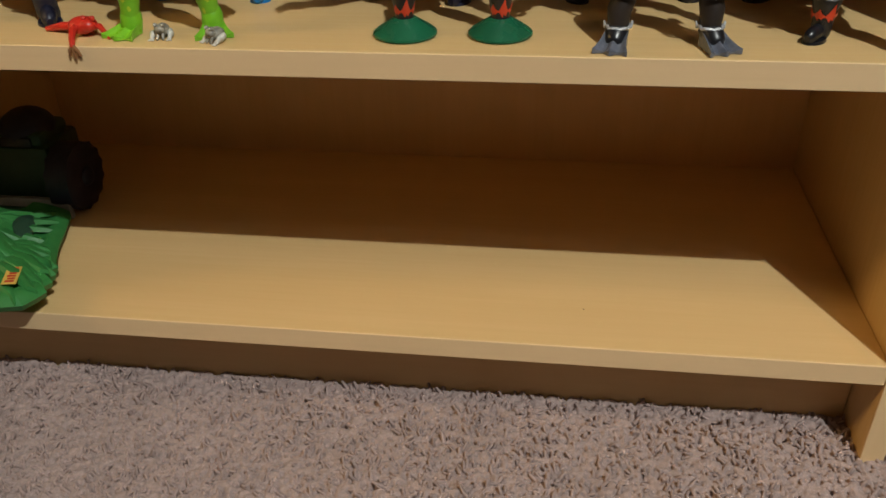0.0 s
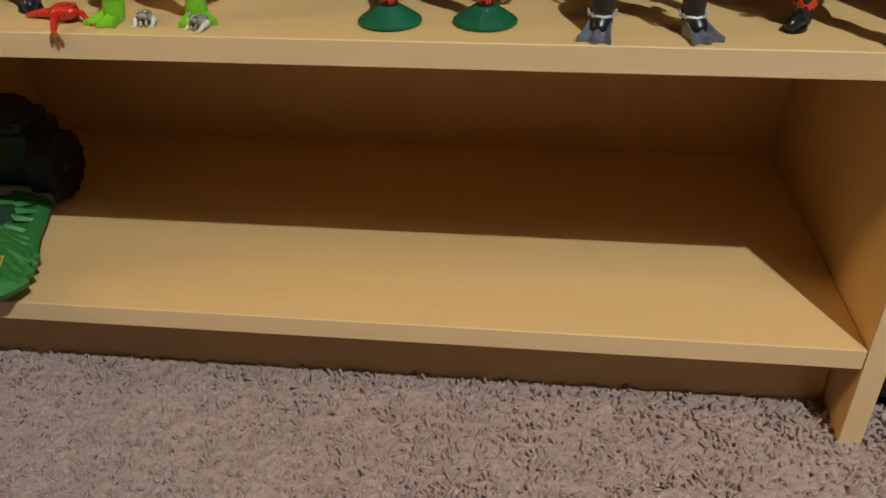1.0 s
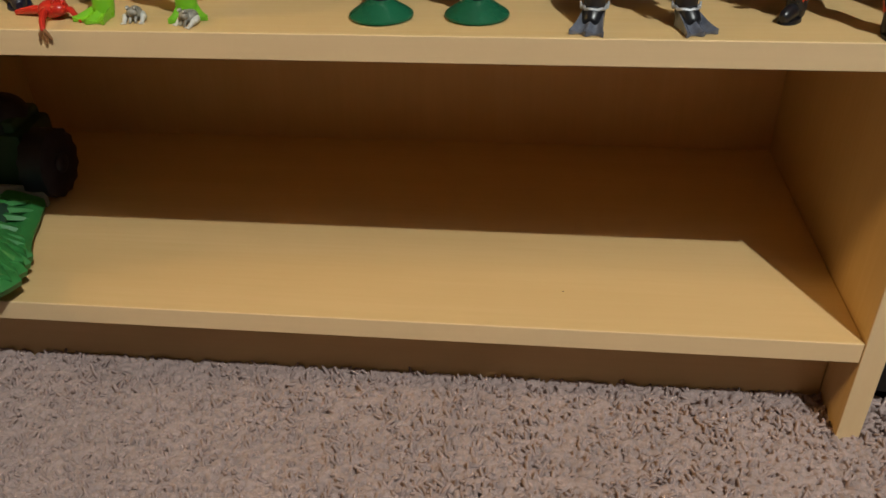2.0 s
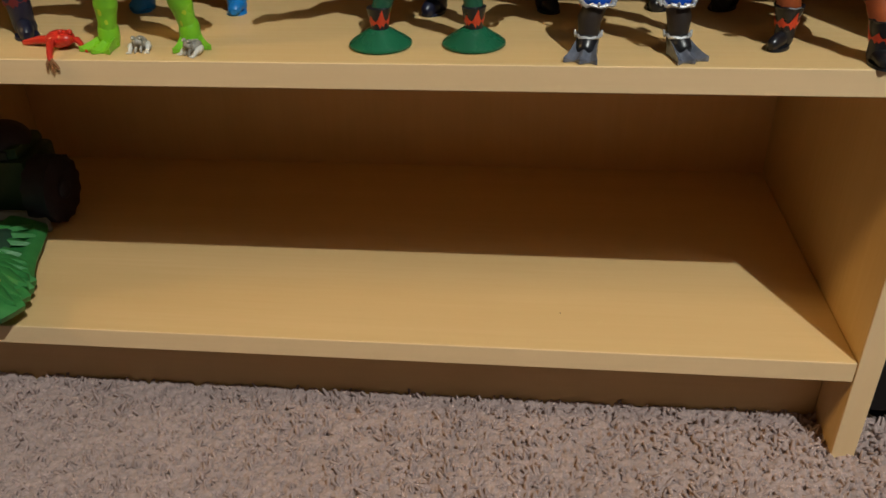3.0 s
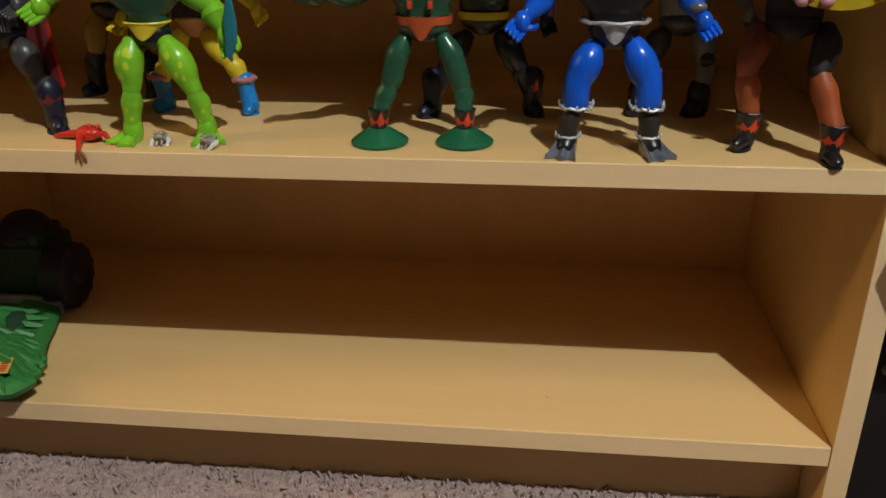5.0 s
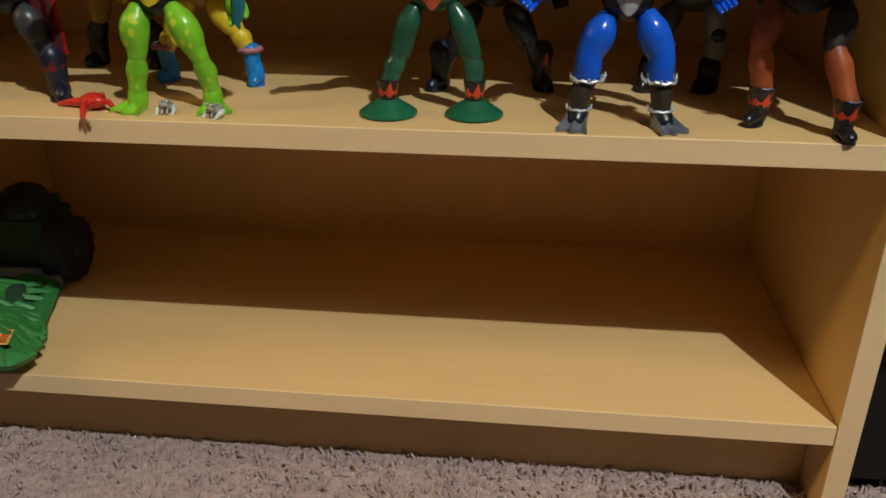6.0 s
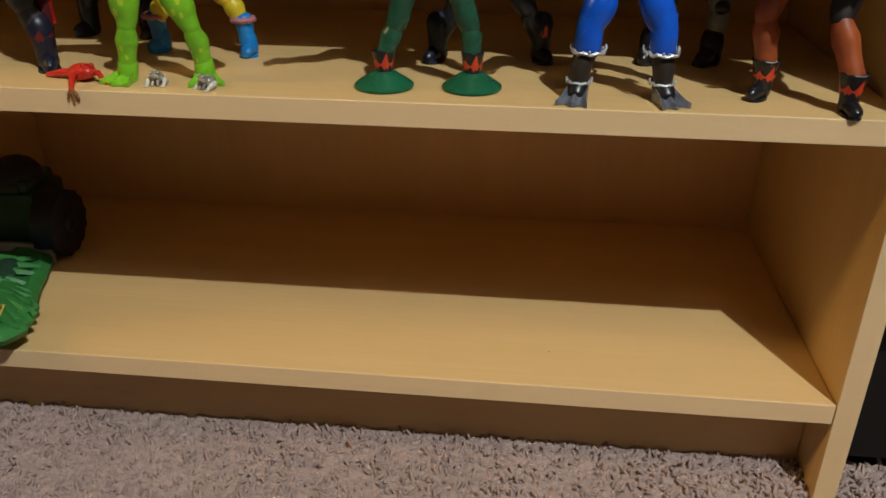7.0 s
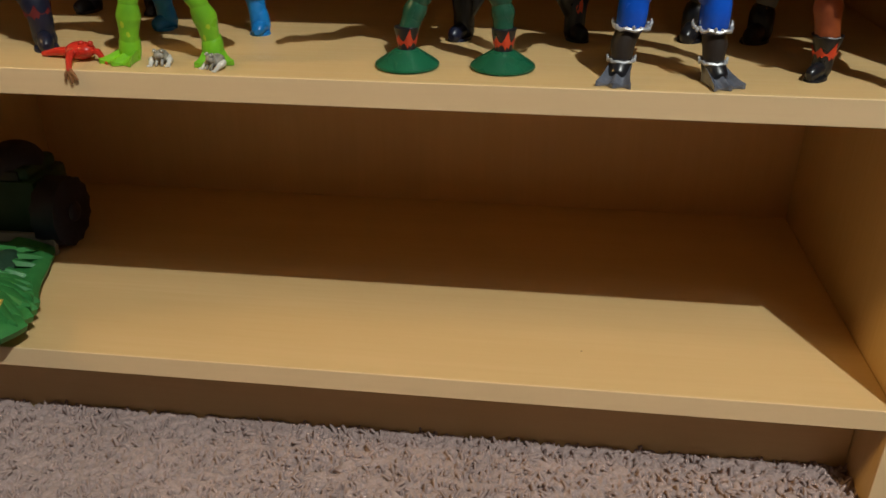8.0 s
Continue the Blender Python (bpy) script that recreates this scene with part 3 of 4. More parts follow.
def caped_figure():
    bm = bmesh.new()
    # 0 smoke 1 navy-black 2 maroon 3 silver 4 red for the cape's highlight
    leg(bm, (-0.1950, 0.052, ZT + 0.0600), (-0.1850, 0.048, ZT + 0.0420), (-0.1770, 0.0500, ZT + 0.0150), 0, 0, 0.0098, 0.0076)
    leg(bm, (-0.2200, 0.052, ZT + 0.0600), (-0.2290, 0.048, ZT + 0.0420), (-0.2330, 0.0500, ZT + 0.0150), 0, 0, 0.0098, 0.0076)
    for x, aim in ((-0.1770, 32), (-0.2330, -12)):
        loft(bm, [(x - 0.002, 0.050, ZT + 0.0290, 0.0090), (x, 0.050, ZT + 0.0180, 0.0076), (x, 0.050, ZT + 0.0070, 0.0070)], 1)
        flames(bm, (x - 0.001, 0.050, ZT + 0.0210), 0.0080, 0.0096, 0.0070, 2, 6)
        shoe(bm, (x, 0.050, ZT), aim, 0.0200, 0.0130, 1)
    trunk(bm, (-0.2075, 0.054, ZT + 0.0620), 0.0175, 0.0245, 0.0200, 1, 1, 0)
    for k in range(5):
        box_in(bm, -0.2010 + 0.0025 * k, -0.1995 + 0.0025 * k, 0.0375, 0.0400, ZT + 0.0700, ZT + 0.0800, 0.0004, 3)
    # hanging cape with folds; the highlight on its right edge is coloured in red
    rows_ = []
    for i in range(9):
        z = ZT + 0.0960 - i * 0.0078
        row = []
        for k in range(13):
            u = k / 12
            row.append(bm.verts.new((-0.1990 + u * (0.022 + 0.0012 * i), 0.0600 + 0.0022 * math.sin(u * 13 + i * 0.2) - 0.001 * i * u, z + 0.004 * math.sin(u * 5) * (i == 8))))
        rows_.append(row)
    new_faces = []
    for i, (p, q) in enumerate(zip(rows_, rows_[1:])):
        for k in range(12):
            f = bm.faces.new((p[k], p[k + 1], q[k + 1], q[k]))
            f.material_index = 4 if k > 10 and i > 2 else 2
            new_faces.append(f)
    g = bmesh.ops.solidify(bm, geom=new_faces, thickness=0.0012)
    arm(bm, (-0.1800, 0.054, ZT + 0.106), (-0.1780, 0.058, ZT + 0.0960), (-0.1820, 0.050, ZT + 0.0900), 0.0066, 0)
    arm(bm, (-0.2340, 0.054, ZT + 0.106), (-0.2480, 0.052, ZT + 0.0930), (-0.2520, 0.042, ZT + 0.0800), 0.0066, 0)
    return doll(bm, "caped_toy_figure", "dark grey toy figure with black boots and a maroon cape", [SMOKE, NAVY, MAROON, SILVER, RED], (-0.2050, 0.050, ZT))


def yellow_figure():
    bm = bmesh.new()
    # 0 yellow 1 azure 2 pink 3 peach 4 navy
    leg(bm, (-0.0800, 0.108, ZT + 0.0560), (-0.0630, 0.104, ZT + 0.0400), (-0.0540, 0.1040, ZT + 0.0220), 0, 0, 0.0096, 0.0072)
    leg(bm, (-0.1000, 0.108, ZT + 0.0560), (-0.1130, 0.106, ZT + 0.0370), (-0.1220, 0.1080, ZT + 0.0200), 0, 0, 0.0096, 0.0072)
    for x, y, aim, m in ((-0.0510, 0.1040, 8, 1), (-0.1190, 0.1080, -20, 1)):
        tube(bm, [((x - 0.0025, y, ZT + 0.0255), 0.0070), ((x - 0.0015, y, ZT + 0.0160), 0.0060), ((x, y, ZT + 0.0050), 0.0064)], m)
        ring(bm, (x - 0.003, y, ZT + 0.0260), 0.0076, 0.0022, 2, 20, 0.06)
        shoe(bm, (x, y, ZT), aim, 0.0120, 0.0120, m)
    trunk(bm, (-0.0895, 0.110, ZT + 0.0600), 0.0165, 0.0245, 0.0128, 3, 4, 3)
    arm(bm, (-0.1150, 0.110, ZT + 0.100), (-0.1290, 0.108, ZT + 0.0860), (-0.1350, 0.098, ZT + 0.0740), 0.0066, 0)
    arm(bm, (-0.0640, 0.110, ZT + 0.100), (-0.0500, 0.110, ZT + 0.0900), (-0.0420, 0.106, ZT + 0.0800), 0.0066, 0)
    return doll(bm, "yellow_toy_figure", "yellow legged toy figure in blue boots with pink cuffs", [YELLOW, AZURE, PINK, PEACH, WINE], (-0.0890, 0.106, ZT))


def black_figure():
    bm = bmesh.new()
    # 0 black 1 navy 2 flame 3 yellow
    leg(bm, (0.1130, 0.116, ZT + 0.0560), (0.0990, 0.110, ZT + 0.0360), (0.0885, 0.1080, ZT + 0.0120), 0, 0, 0.0094, 0.0074)
    leg(bm, (0.1380, 0.116, ZT + 0.0560), (0.1520, 0.112, ZT + 0.0360), (0.1620, 0.1160, ZT + 0.0120), 0, 0, 0.0094, 0.0074)
    for x, y, aim in ((0.0885, 0.1080, -22), (0.1620, 0.1160, 22)):
        loft(bm, [(x, y, ZT + 0.0270, 0.0086), (x, y, ZT + 0.0150, 0.0070), (x, y, ZT + 0.0060, 0.0068)], 1)
        flames(bm, (x, y, ZT + 0.0200), 0.0074, 0.0088, 0.0075, 2 if x > 0.1 else 1, 6)
        shoe(bm, (x, y, ZT), aim, 0.0170, 0.0125, 1)
    trunk(bm, (0.1255, 0.118, ZT + 0.0630), 0.0175, 0.0245, 0.0195, 0, 0, 0, 3)
    arm(bm, (0.0990, 0.118, ZT + 0.101), (0.0870, 0.116, ZT + 0.0870), (0.0830, 0.106, ZT + 0.0740), 0.0066, 0)
    arm(bm, (0.1520, 0.118, ZT + 0.101), (0.1640, 0.116, ZT + 0.0870), (0.1690, 0.106, ZT + 0.0740), 0.0066, 0)
    return doll(bm, "black_toy_figure", "black toy figure with a yellow belt standing in shade", [BLACK, NAVY, FLAME, YELLOW], (0.1250, 0.112, ZT))


def grey_figure():
    bm = bmesh.new()
    leg(bm, (0.2820, 0.132, ZT + 0.0580), (0.2870, 0.128, ZT + 0.0380), (0.2860, 0.1280, ZT + 0.0140), 0, 0, 0.0092, 0.0074)
    leg(bm, (0.2570, 0.132, ZT + 0.0580), (0.2470, 0.128, ZT + 0.0380), (0.2420, 0.1280, ZT + 0.0140), 2, 2, 0.0092, 0.0074)
    for x, aim in ((0.2850, -30), (0.2420, -20)):
        loft(bm, [(x, 0.128, ZT + 0.0170, 0.0084), (x, 0.128, ZT + 0.0060, 0.0084)], 1)
        shoe(bm, (x, 0.128, ZT), aim, 0.0220, 0.0150, 1)
    ball(bm, (0.2870, 0.121, ZT + 0.0400), 0.0052, 1, (1.1, 0.6, 1), 10)
    trunk(bm, (0.2695, 0.134, ZT + 0.0600), 0.0175, 0.0245, 0.0195, 2, 0, 0)
    arm(bm, (0.2430, 0.134, ZT + 0.103), (0.2320, 0.132, ZT + 0.0890), (0.2280, 0.122, ZT + 0.0760), 0.0066, 0)
    arm(bm, (0.2960, 0.134, ZT + 0.103), (0.3060, 0.132, ZT + 0.0890), (0.3100, 0.122, ZT + 0.0760), 0.0066, 0)
    return doll(bm, "grey_toy_figure", "grey toy figure with heavy black boots standing in shade", [GREY, BLACK, SMOKE], (0.2650, 0.128, ZT))


def ochre_figure():
    bm = bmesh.new()
    leg(bm, (-0.1880, 0.156, ZT + 0.0620), (-0.1930, 0.152, ZT + 0.0380), (-0.1990, 0.1560, ZT + 0.0150), 0, 1, 0.0098, 0.0072)
    leg(bm, (-0.1640, 0.156, ZT + 0.0620), (-0.1560, 0.152, ZT + 0.0380), (-0.1500, 0.1560, ZT + 0.0150), 0, 1, 0.0098, 0.0072)
    for x, aim in ((-0.1990, -15), (-0.1500, 15)):
        loft(bm, [(x, 0.156, ZT + 0.0260, 0.0080), (x, 0.156, ZT + 0.0060, 0.0070)], 1)
        shoe(bm, (x, 0.156, ZT), aim, 0.0170, 0.0125, 1)
    trunk(bm, (-0.1760, 0.158, ZT + 0.0640), 0.0175, 0.0245, 0.0195, 1, 0, 0)
    arm(bm, (-0.2020, 0.158, ZT + 0.106), (-0.2130, 0.156, ZT + 0.0930), (-0.2170, 0.146, ZT + 0.0800), 0.0066, 0)
    arm(bm, (-0.1500, 0.158, ZT + 0.106), (-0.1400, 0.156, ZT + 0.0930), (-0.1360, 0.146, ZT + 0.0800), 0.0066, 0)
    return doll(bm, "ochre_toy_figure", "ochre toy figure with dark boots standing in shade", [OCHRE, NAVY], (-0.1760, 0.154, ZT))


def grey_frog(name, label, place, turn, s, mats):
    """A crouching frog: domed body, bulging eyes, pale haunches."""
    bm = bmesh.new()
    ball(bm, (0, 0.10 * s, 0.42 * s), 0.5 * s, 0, (0.80, 1.0, 0.78), 14)
    ball(bm, (0, -0.30 * s, 0.58 * s), 0.33 * s, 0, (1.0, 0.85, 0.75), 12)
    for k in (-1, 1):
        ball(bm, (k * 0.20 * s, -0.36 * s, 0.84 * s), 0.13 * s, 0, (1, 1, 1), 8)
        ball(bm, (k * 0.21 * s, -0.46 * s, 0.86 * s), 0.06 * s, 1, (1, 1, 1), 6)
        loft(bm, [(k * 0.30 * s, 0.25 * s, 0.30 * s, 0.22 * s), (k * 0.52 * s, -0.15 * s, 0.26 * s, 0.19 * s), (k * 0.48 * s, -0.42 * s, 0.12 * s, 0.13 * s)], 1, 10)
        loft(bm, [(k * 0.14 * s, -0.34 * s, 0.34 * s, 0.10 * s), (k * 0.16 * s, -0.52 * s, 0.10 * s, 0.09 * s)], 0, 8)
        for t in (-1, 0, 1):
            loft(bm, [(k * 0.48 * s, -0.44 * s, 0.08 * s, 0.07 * s), (k * (0.50 + t * 0.12) * s, -0.64 * s, 0.05 * s, 0.05 * s)], 1, 6)
    bmesh.ops.recalc_face_normals(bm, faces=bm.faces)
    ob = finish(name, bm, mats)
    ob.location = place
    ob.rotation_euler = (0, 0, radians(turn))
    return tagged(ob, label, "toy frog", "toy frogs on the shelf")


def red_frog():
    bm = bmesh.new()
    o = Vector((-0.1375, 0.0205, ZT))
    ball(bm, (0, 0.001, 0.0062), 0.0086, 0, (1.05, 0.95, 0.62), 16)
    ball(bm, (0.0050, -0.0022, 0.0070), 0.0056, 0, (1.0, 0.9, 0.72), 12)
    for x in (0.0030, 0.0088):
        ball(bm, (x, -0.0020, 0.0112), 0.0018, 0, (1, 1, 1), 8)
    # a long hind leg, a fore leg and one leg that reaches past the edge of the board
    loft(bm, [(-0.0050, 0.0020, 0.0050, 0.0030), (-0.0160, 0.0040, 0.0042, 0.0026), (-0.0275, 0.0062, 0.0018, 0.0016)], 0, 9)
    loft(bm, [(0.0070, -0.0010, 0.0060, 0.0022), (0.0120, -0.0010, 0.0062, 0.0020), (0.0172, -0.0040, 0.0016, 0.0015)], 0, 9)
    loft(bm, [(-0.0020, -0.0040, 0.0062, 0.0027), (0.0000, -0.0120, 0.0066, 0.0023), (0.0030, -0.0195, 0.0040, 0.0018), (0.0040, -0.0222, 0.0010, 0.0015)], 0, 9)
    for x, y in ((0.0172, -0.0040),):
        for t in (-1, 0, 1):
            loft(bm, [(x, y, 0.0012, 0.0010), (x + 0.0028, y + t * 0.0022 - 0.001, 0.0009, 0.0008)], 0, 6)
    for t in (-1, 0, 1):
        loft(bm, [(0.0040, -0.0222, 0.0012, 0.0013), (0.0042 + t * 0.0026, -0.0226, -0.0022, 0.0011), (0.0046 + t * 0.0034, -0.0224, -0.0068 + abs(t) * 0.0018, 0.0008)], 1, 7)
    bmesh.ops.recalc_face_normals(bm, faces=bm.faces)
    ob = finish("toy_frog", bm, [RED, TOES])
    ob.location = o
    return tagged(ob, "small glossy red toy frog with a leg over the shelf edge", "toy frog", "toy frogs on the shelf")


frog_figure(), disc_figure(), fin_figure(), rust_figure(), caped_figure(), yellow_figure(), black_figure(), grey_figure(), ochre_figure()
red_frog()
grey_frog("toy_frog", "tiny grey and white toy frog crouching on the shelf", (-0.0855, 0.0190, ZT), 6, 0.0108, [STONE, IVORY])
grey_frog("toy_frog", "tiny speckled grey toy frog at the lime figure's foot", (-0.0500, 0.0140, ZT), -28, 0.0108, [STONE, IVORY])


# ---- the green toy vehicle on the bottom board ----
HULL = plastic("green_vehicle_plastic", (0.038, 0.215, 0.048), 0.48, (0.028, 0.175, 0.040), 0, 40)
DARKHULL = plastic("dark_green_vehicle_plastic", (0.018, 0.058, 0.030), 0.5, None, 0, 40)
TYRE = plastic("black_rubber", (0.011, 0.013, 0.034), 0.5)
LABELY = plastic("yellow_sticker", (0.72, 0.50, 0.10), 0.45)
LABELR = plastic("red_print", (0.55, 0.05, 0.02), 0.5)


def toy_vehicle():
    v = thing("toy_vehicle", "green plastic toy battle vehicle with jagged hull and black wheel", "toy vehicle", place=(-0.29, 0.12, ZB))
    off = Vector((0.29, -0.12, -ZB))

    def add(name, bm, mat, label="", parent=None):
        bmesh.ops.translate(bm, verts=bm.verts, vec=off)
        bmesh.ops.recalc_face_normals(bm, faces=bm.faces)
        return part(name, bm, mat, parent or v, label)

    # overhanging hull shell with a ragged rim, heights above the board
    edge = [(-0.292, 0.138, 0.012), (-0.262, 0.131, 0.010), (-0.2560, 0.122, 0.010), (-0.2520, 0.108, 0.010), (-0.2470, 0.096, 0.011), (-0.2420, 0.078, 0.011), (-0.2350, 0.062, 0.012),
            (-0.2290, 0.050, 0.012), (-0.2235, 0.043, 0.012), (-0.2265, 0.037, 0.013), (-0.2180, 0.031, 0.014), (-0.2215, 0.025, 0.014), (-0.2130, 0.018, 0.016), (-0.2160, 0.010, 0.017),
            (-0.2085, 0.003, 0.018), (-0.2110, -0.008, 0.019), (-0.2150, -0.018, 0.020), (-0.2300, -0.023, 0.021), (-0.2600, -0.025, 0.022), (-0.3000, -0.022, 0.022), (-0.3400, -0.010, 0.022)]
    cx, cy = -0.318, 0.062
    bm = bmesh.new()
    rings = []
    for f, up in ((1.0, 0.0), (0.955, 0.0045), (0.90, 0.0060), (0.80, 0.0030), (0.66, 0.0075), (0.48, 0.0180), (0.26, 0.0260), (0.04, 0.0280)):
        rings.append([bm.verts.new((cx + (x - cx) * f, cy + (y - cy) * f, ZB + h + up + 0.0024 * (f < 1) * noise.noise((x * f * 70, y * f * 70, 3)))) for x, y, h in edge])
    under = [bm.verts.new((cx + (x - cx) * 0.97, cy + (y - cy) * 0.97, ZB + h - 0.006)) for x, y, h in edge]
    floor_ = [bm.verts.new((cx + (x - cx) * 0.55, cy + (y - cy) * 0.55, ZB + h - 0.004)) for x, y, h in edge]
    stack = [floor_, under] + rings
    for a, b in zip(stack, stack[1:]):
        for k in range(len(edge) - 1):
            bm.faces.new((a[k], a[k + 1], b[k + 1], b[k]))
    hull = add("hull", bm, HULL)
    bm = bmesh.new()
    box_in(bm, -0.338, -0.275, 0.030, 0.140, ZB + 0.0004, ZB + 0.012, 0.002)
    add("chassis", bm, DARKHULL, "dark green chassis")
    # overlapping jagged plates that fan out over the hull towards its rim, with dark clefts between
    rng = random.Random(11)
    for k, (x, y, h) in enumerate(edge[1:18]):
        c = Vector((cx, cy, 0))
        e = Vector((x, y, 0))
        out = (e - c).normalized()
        side = Vector((-out.y, out.x, 0))
        for f0, f1, lift, w in ((0.30, 0.62, 0.0205, 0.0080), (0.56, 0.90, 0.0095, 0.0070)):
            if rng.random() < 0.22:
                continue
            a0, a1 = c.lerp(e, f0 + rng.uniform(-0.05, 0.03)), c.lerp(e, f1 + rng.uniform(-0.05, 0.05))
            z0, z1 = ZB + h + lift + rng.uniform(-0.001, 0.003), ZB + h + lift * 0.42 + rng.uniform(0.0, 0.003)
            w0, w1, skew = w * rng.uniform(0.5, 0.9), w * rng.uniform(0.6, 1.0), rng.uniform(-0.003, 0.003)
            bm = bmesh.new()
            rows_ = []
            for p, z, ww in ((a0, z0, w0), (a0.lerp(a1, 0.55) + side * skew, (z0 + z1) / 2 + 0.0022, max(w0, w1) * 1.1), (a1 + side * skew, z1, w1 * 0.55), (a1 + out * 0.004 + side * skew * 2, z1 - 0.0022, w1 * 0.12)):
                rows_.append([bm.verts.new((*(p + side * ww * u).xy, z + d)) for u, d in ((-1, -0.0008), (-0.35, 0.0018), (0.45, 0.0012), (1, -0.0012), (0, -0.0050))])
            for p, q in zip(rows_, rows_[1:]):
                for j in range(5):
                    bm.faces.new((p[j], p[(j + 1) % 5], q[(j + 1) % 5], q[j]))
            bm.faces.new(rows_[0]), bm.faces.new(rows_[-1][::-1])
            add("plate", bm, HULL, "", hull)
    # solid dark lumps on the hull; their colour stands in for shade in recesses
    for mat, label, c, turn, dims in ((DARKHULL, "dark green lump coloured as a shaded hollow", (-0.2720, 0.084, 0.0225), (0, 24, 20), (0.009, 0.017, 0.004)), (BLACK, "black lump coloured as a shaded gap", (-0.2800, 0.042, 0.0290), (0, 26, 24), (0.005, 0.022, 0.005))):
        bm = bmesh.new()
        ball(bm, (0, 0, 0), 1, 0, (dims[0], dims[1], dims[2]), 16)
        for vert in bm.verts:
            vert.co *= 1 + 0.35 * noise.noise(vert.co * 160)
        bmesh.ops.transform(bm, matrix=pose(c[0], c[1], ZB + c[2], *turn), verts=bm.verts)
        add("hollow_shade", bm, mat, label, hull)
    bm = bmesh.new()
    box_in(bm, -0.335, -0.262, 0.132, 0.138, ZB + 0.0004, ZB + 0.020, 0.0015)
    add("ledge", bm, GREY, "dull grey ledge strip")
    # sticker with unreadable print
    m = pose(-0.2330, 0.0040, ZB + 0.0300, 8, 6, 113)
    bm = bmesh.new()
    box_in(bm, -0.014, 0.014, -0.0050, 0.0050, 0, 0.0006, 0.0002, 0, m)
    st = add("sticker", bm, LABELY, "yellow sticker with red print")
    for k in range(6):
        bm = bmesh.new()
        x = -0.0115 + k * 0.0042
        box_in(bm, x, x + 0.0026, -0.0030, 0.0030 - 0.001 * (k % 2), 0.0006, 0.0009, 0, 0, m)
        add("print_bar", bm, LABELR, "", st)
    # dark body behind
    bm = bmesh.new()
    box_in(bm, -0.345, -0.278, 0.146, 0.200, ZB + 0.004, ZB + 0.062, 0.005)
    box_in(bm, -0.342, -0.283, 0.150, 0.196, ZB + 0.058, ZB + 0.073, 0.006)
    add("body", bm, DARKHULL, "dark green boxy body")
    bm = bmesh.new()
    box_in(bm, -0.330, -0.292, 0.1485, 0.1510, ZB + 0.061, ZB + 0.070, 0.0012)
    add("windscreen", bm, BLACK, "black windscreen slot")
    bm = bmesh.new()
    ball(bm, (-0.307, 0.172, ZB + 0.069), 0.024, 0, (1, 1.0, 0.80), 20)
    add("turret", bm, TYRE, "dark domed turret")
    for y in (0.158,):
        bm = bmesh.new()
        c = Vector((-0.2660, y, ZB + 0.0315))
        prof = ((0.010, -0.012), (0.024, -0.013), (0.0292, -0.010), (0.0305, 0), (0.0292, 0.010), (0.024, 0.013), (0.010, 0.012))
        rows_ = [[bm.verts.new((c.x + h, c.y + r * math.cos(a), c.z + r * math.sin(a))) for a in [2 * math.pi * k / 28 for k in range(28)]] for r, h in prof]
        for p, q in zip(rows_, rows_[1:]):
            for k in range(28):
                bm.faces.new((p[k], p[(k + 1) % 28], q[(k + 1) % 28], q[k]))
        bm.faces.new(rows_[0]), bm.faces.new(rows_[-1])
        for row in (rows_[2], rows_[4]):
            for k in range(0, 28, 2):
                row[k].co = c + (row[k].co - c) * 1.06
        w = add("wheel", bm, TYRE, "black rubber wheel")
        bm = bmesh.new()
        ball(bm, c + Vector((0.0125, 0, 0)), 0.009, 0, (0.35, 1, 1), 14)
        add("hub", bm, TYRE, "", w)


toy_vehicle()


# ---- dark cabinet beside the bookcase, and the box tipped forward on its sloping top ----
EBONY = plastic("black_lacquer", (0.0035, 0.0028, 0.0036), 0.62, (0.008, 0.005, 0.0045), 0, 6)
CARTON = plastic("maroon_carton", (0.045, 0.008, 0.009), 0.5, (0.030, 0.006, 0.007), 0, 20)
TRIM = plastic("pale_pink_trim", (0.42, 0.25, 0.24), 0.5)
SLOPE = 22.0


def cabinet():
    c = thing("dark_cabinet", "near-black lacquered low cabinet with a sloping top beside the bookcase", "cabinet", place=(0.66, 0.16, 0))
    off = Vector((-0.66, -0.16, 0))
    rise = math.tan(radians(SLOPE))
    bm = box(0.402, 0.90, 0.052, 0.295, -0.012, 0.15, 0.0)
    for v in bm.verts:
        if v.co.z > 0.1:
            v.co.z = 0.1585 + rise * v.co.y
    bmesh.ops.bevel(bm, geom=list(bm.edges), offset=0.002, segments=2, profile=0.5, affect="EDGES")
    bmesh.ops.translate(bm, verts=bm.verts, vec=off)
    part("body", bm, EBONY, c)
    bm = box(0.404, 0.896, 0.034, 0.0515, 0.012, 0.165, 0.002)
    bmesh.ops.translate(bm, verts=bm.verts, vec=off)
    door = part("door", bm, EBONY, c)
    bm = bmesh.new()
    ball(bm, Vector((0.4185, 0.0315, 0.130)) + off, 0.0042, 0, (1, 0.9, 1), 14)
    part("knob", bm, GREY, door, "dull grey knob")


def tipped_box():
    """A carton that leans forward with the slope it stands on; its front corner reaches past the bookcase."""
    b = thing("carton", "dark maroon carton with pale pink edges tipped forward on the cabinet", "box", place=(0.50, 0.0010, 0.1610))
    b.rotation_euler = (radians(SLOPE), 0, 0)
    part("body", box(-0.0945, 0.16, 0.0008, 0.20, 0.0008, 0.140, 0.0006), CARTON, b)
    for x in (-0.0950, 0.1588):
        part("trim", box(x, x + 0.0016, 0.0, 0.2005, 0.0, 0.0026, 0.0004), TRIM, b, "pale pink edge strip")


cabinet()
tipped_box()


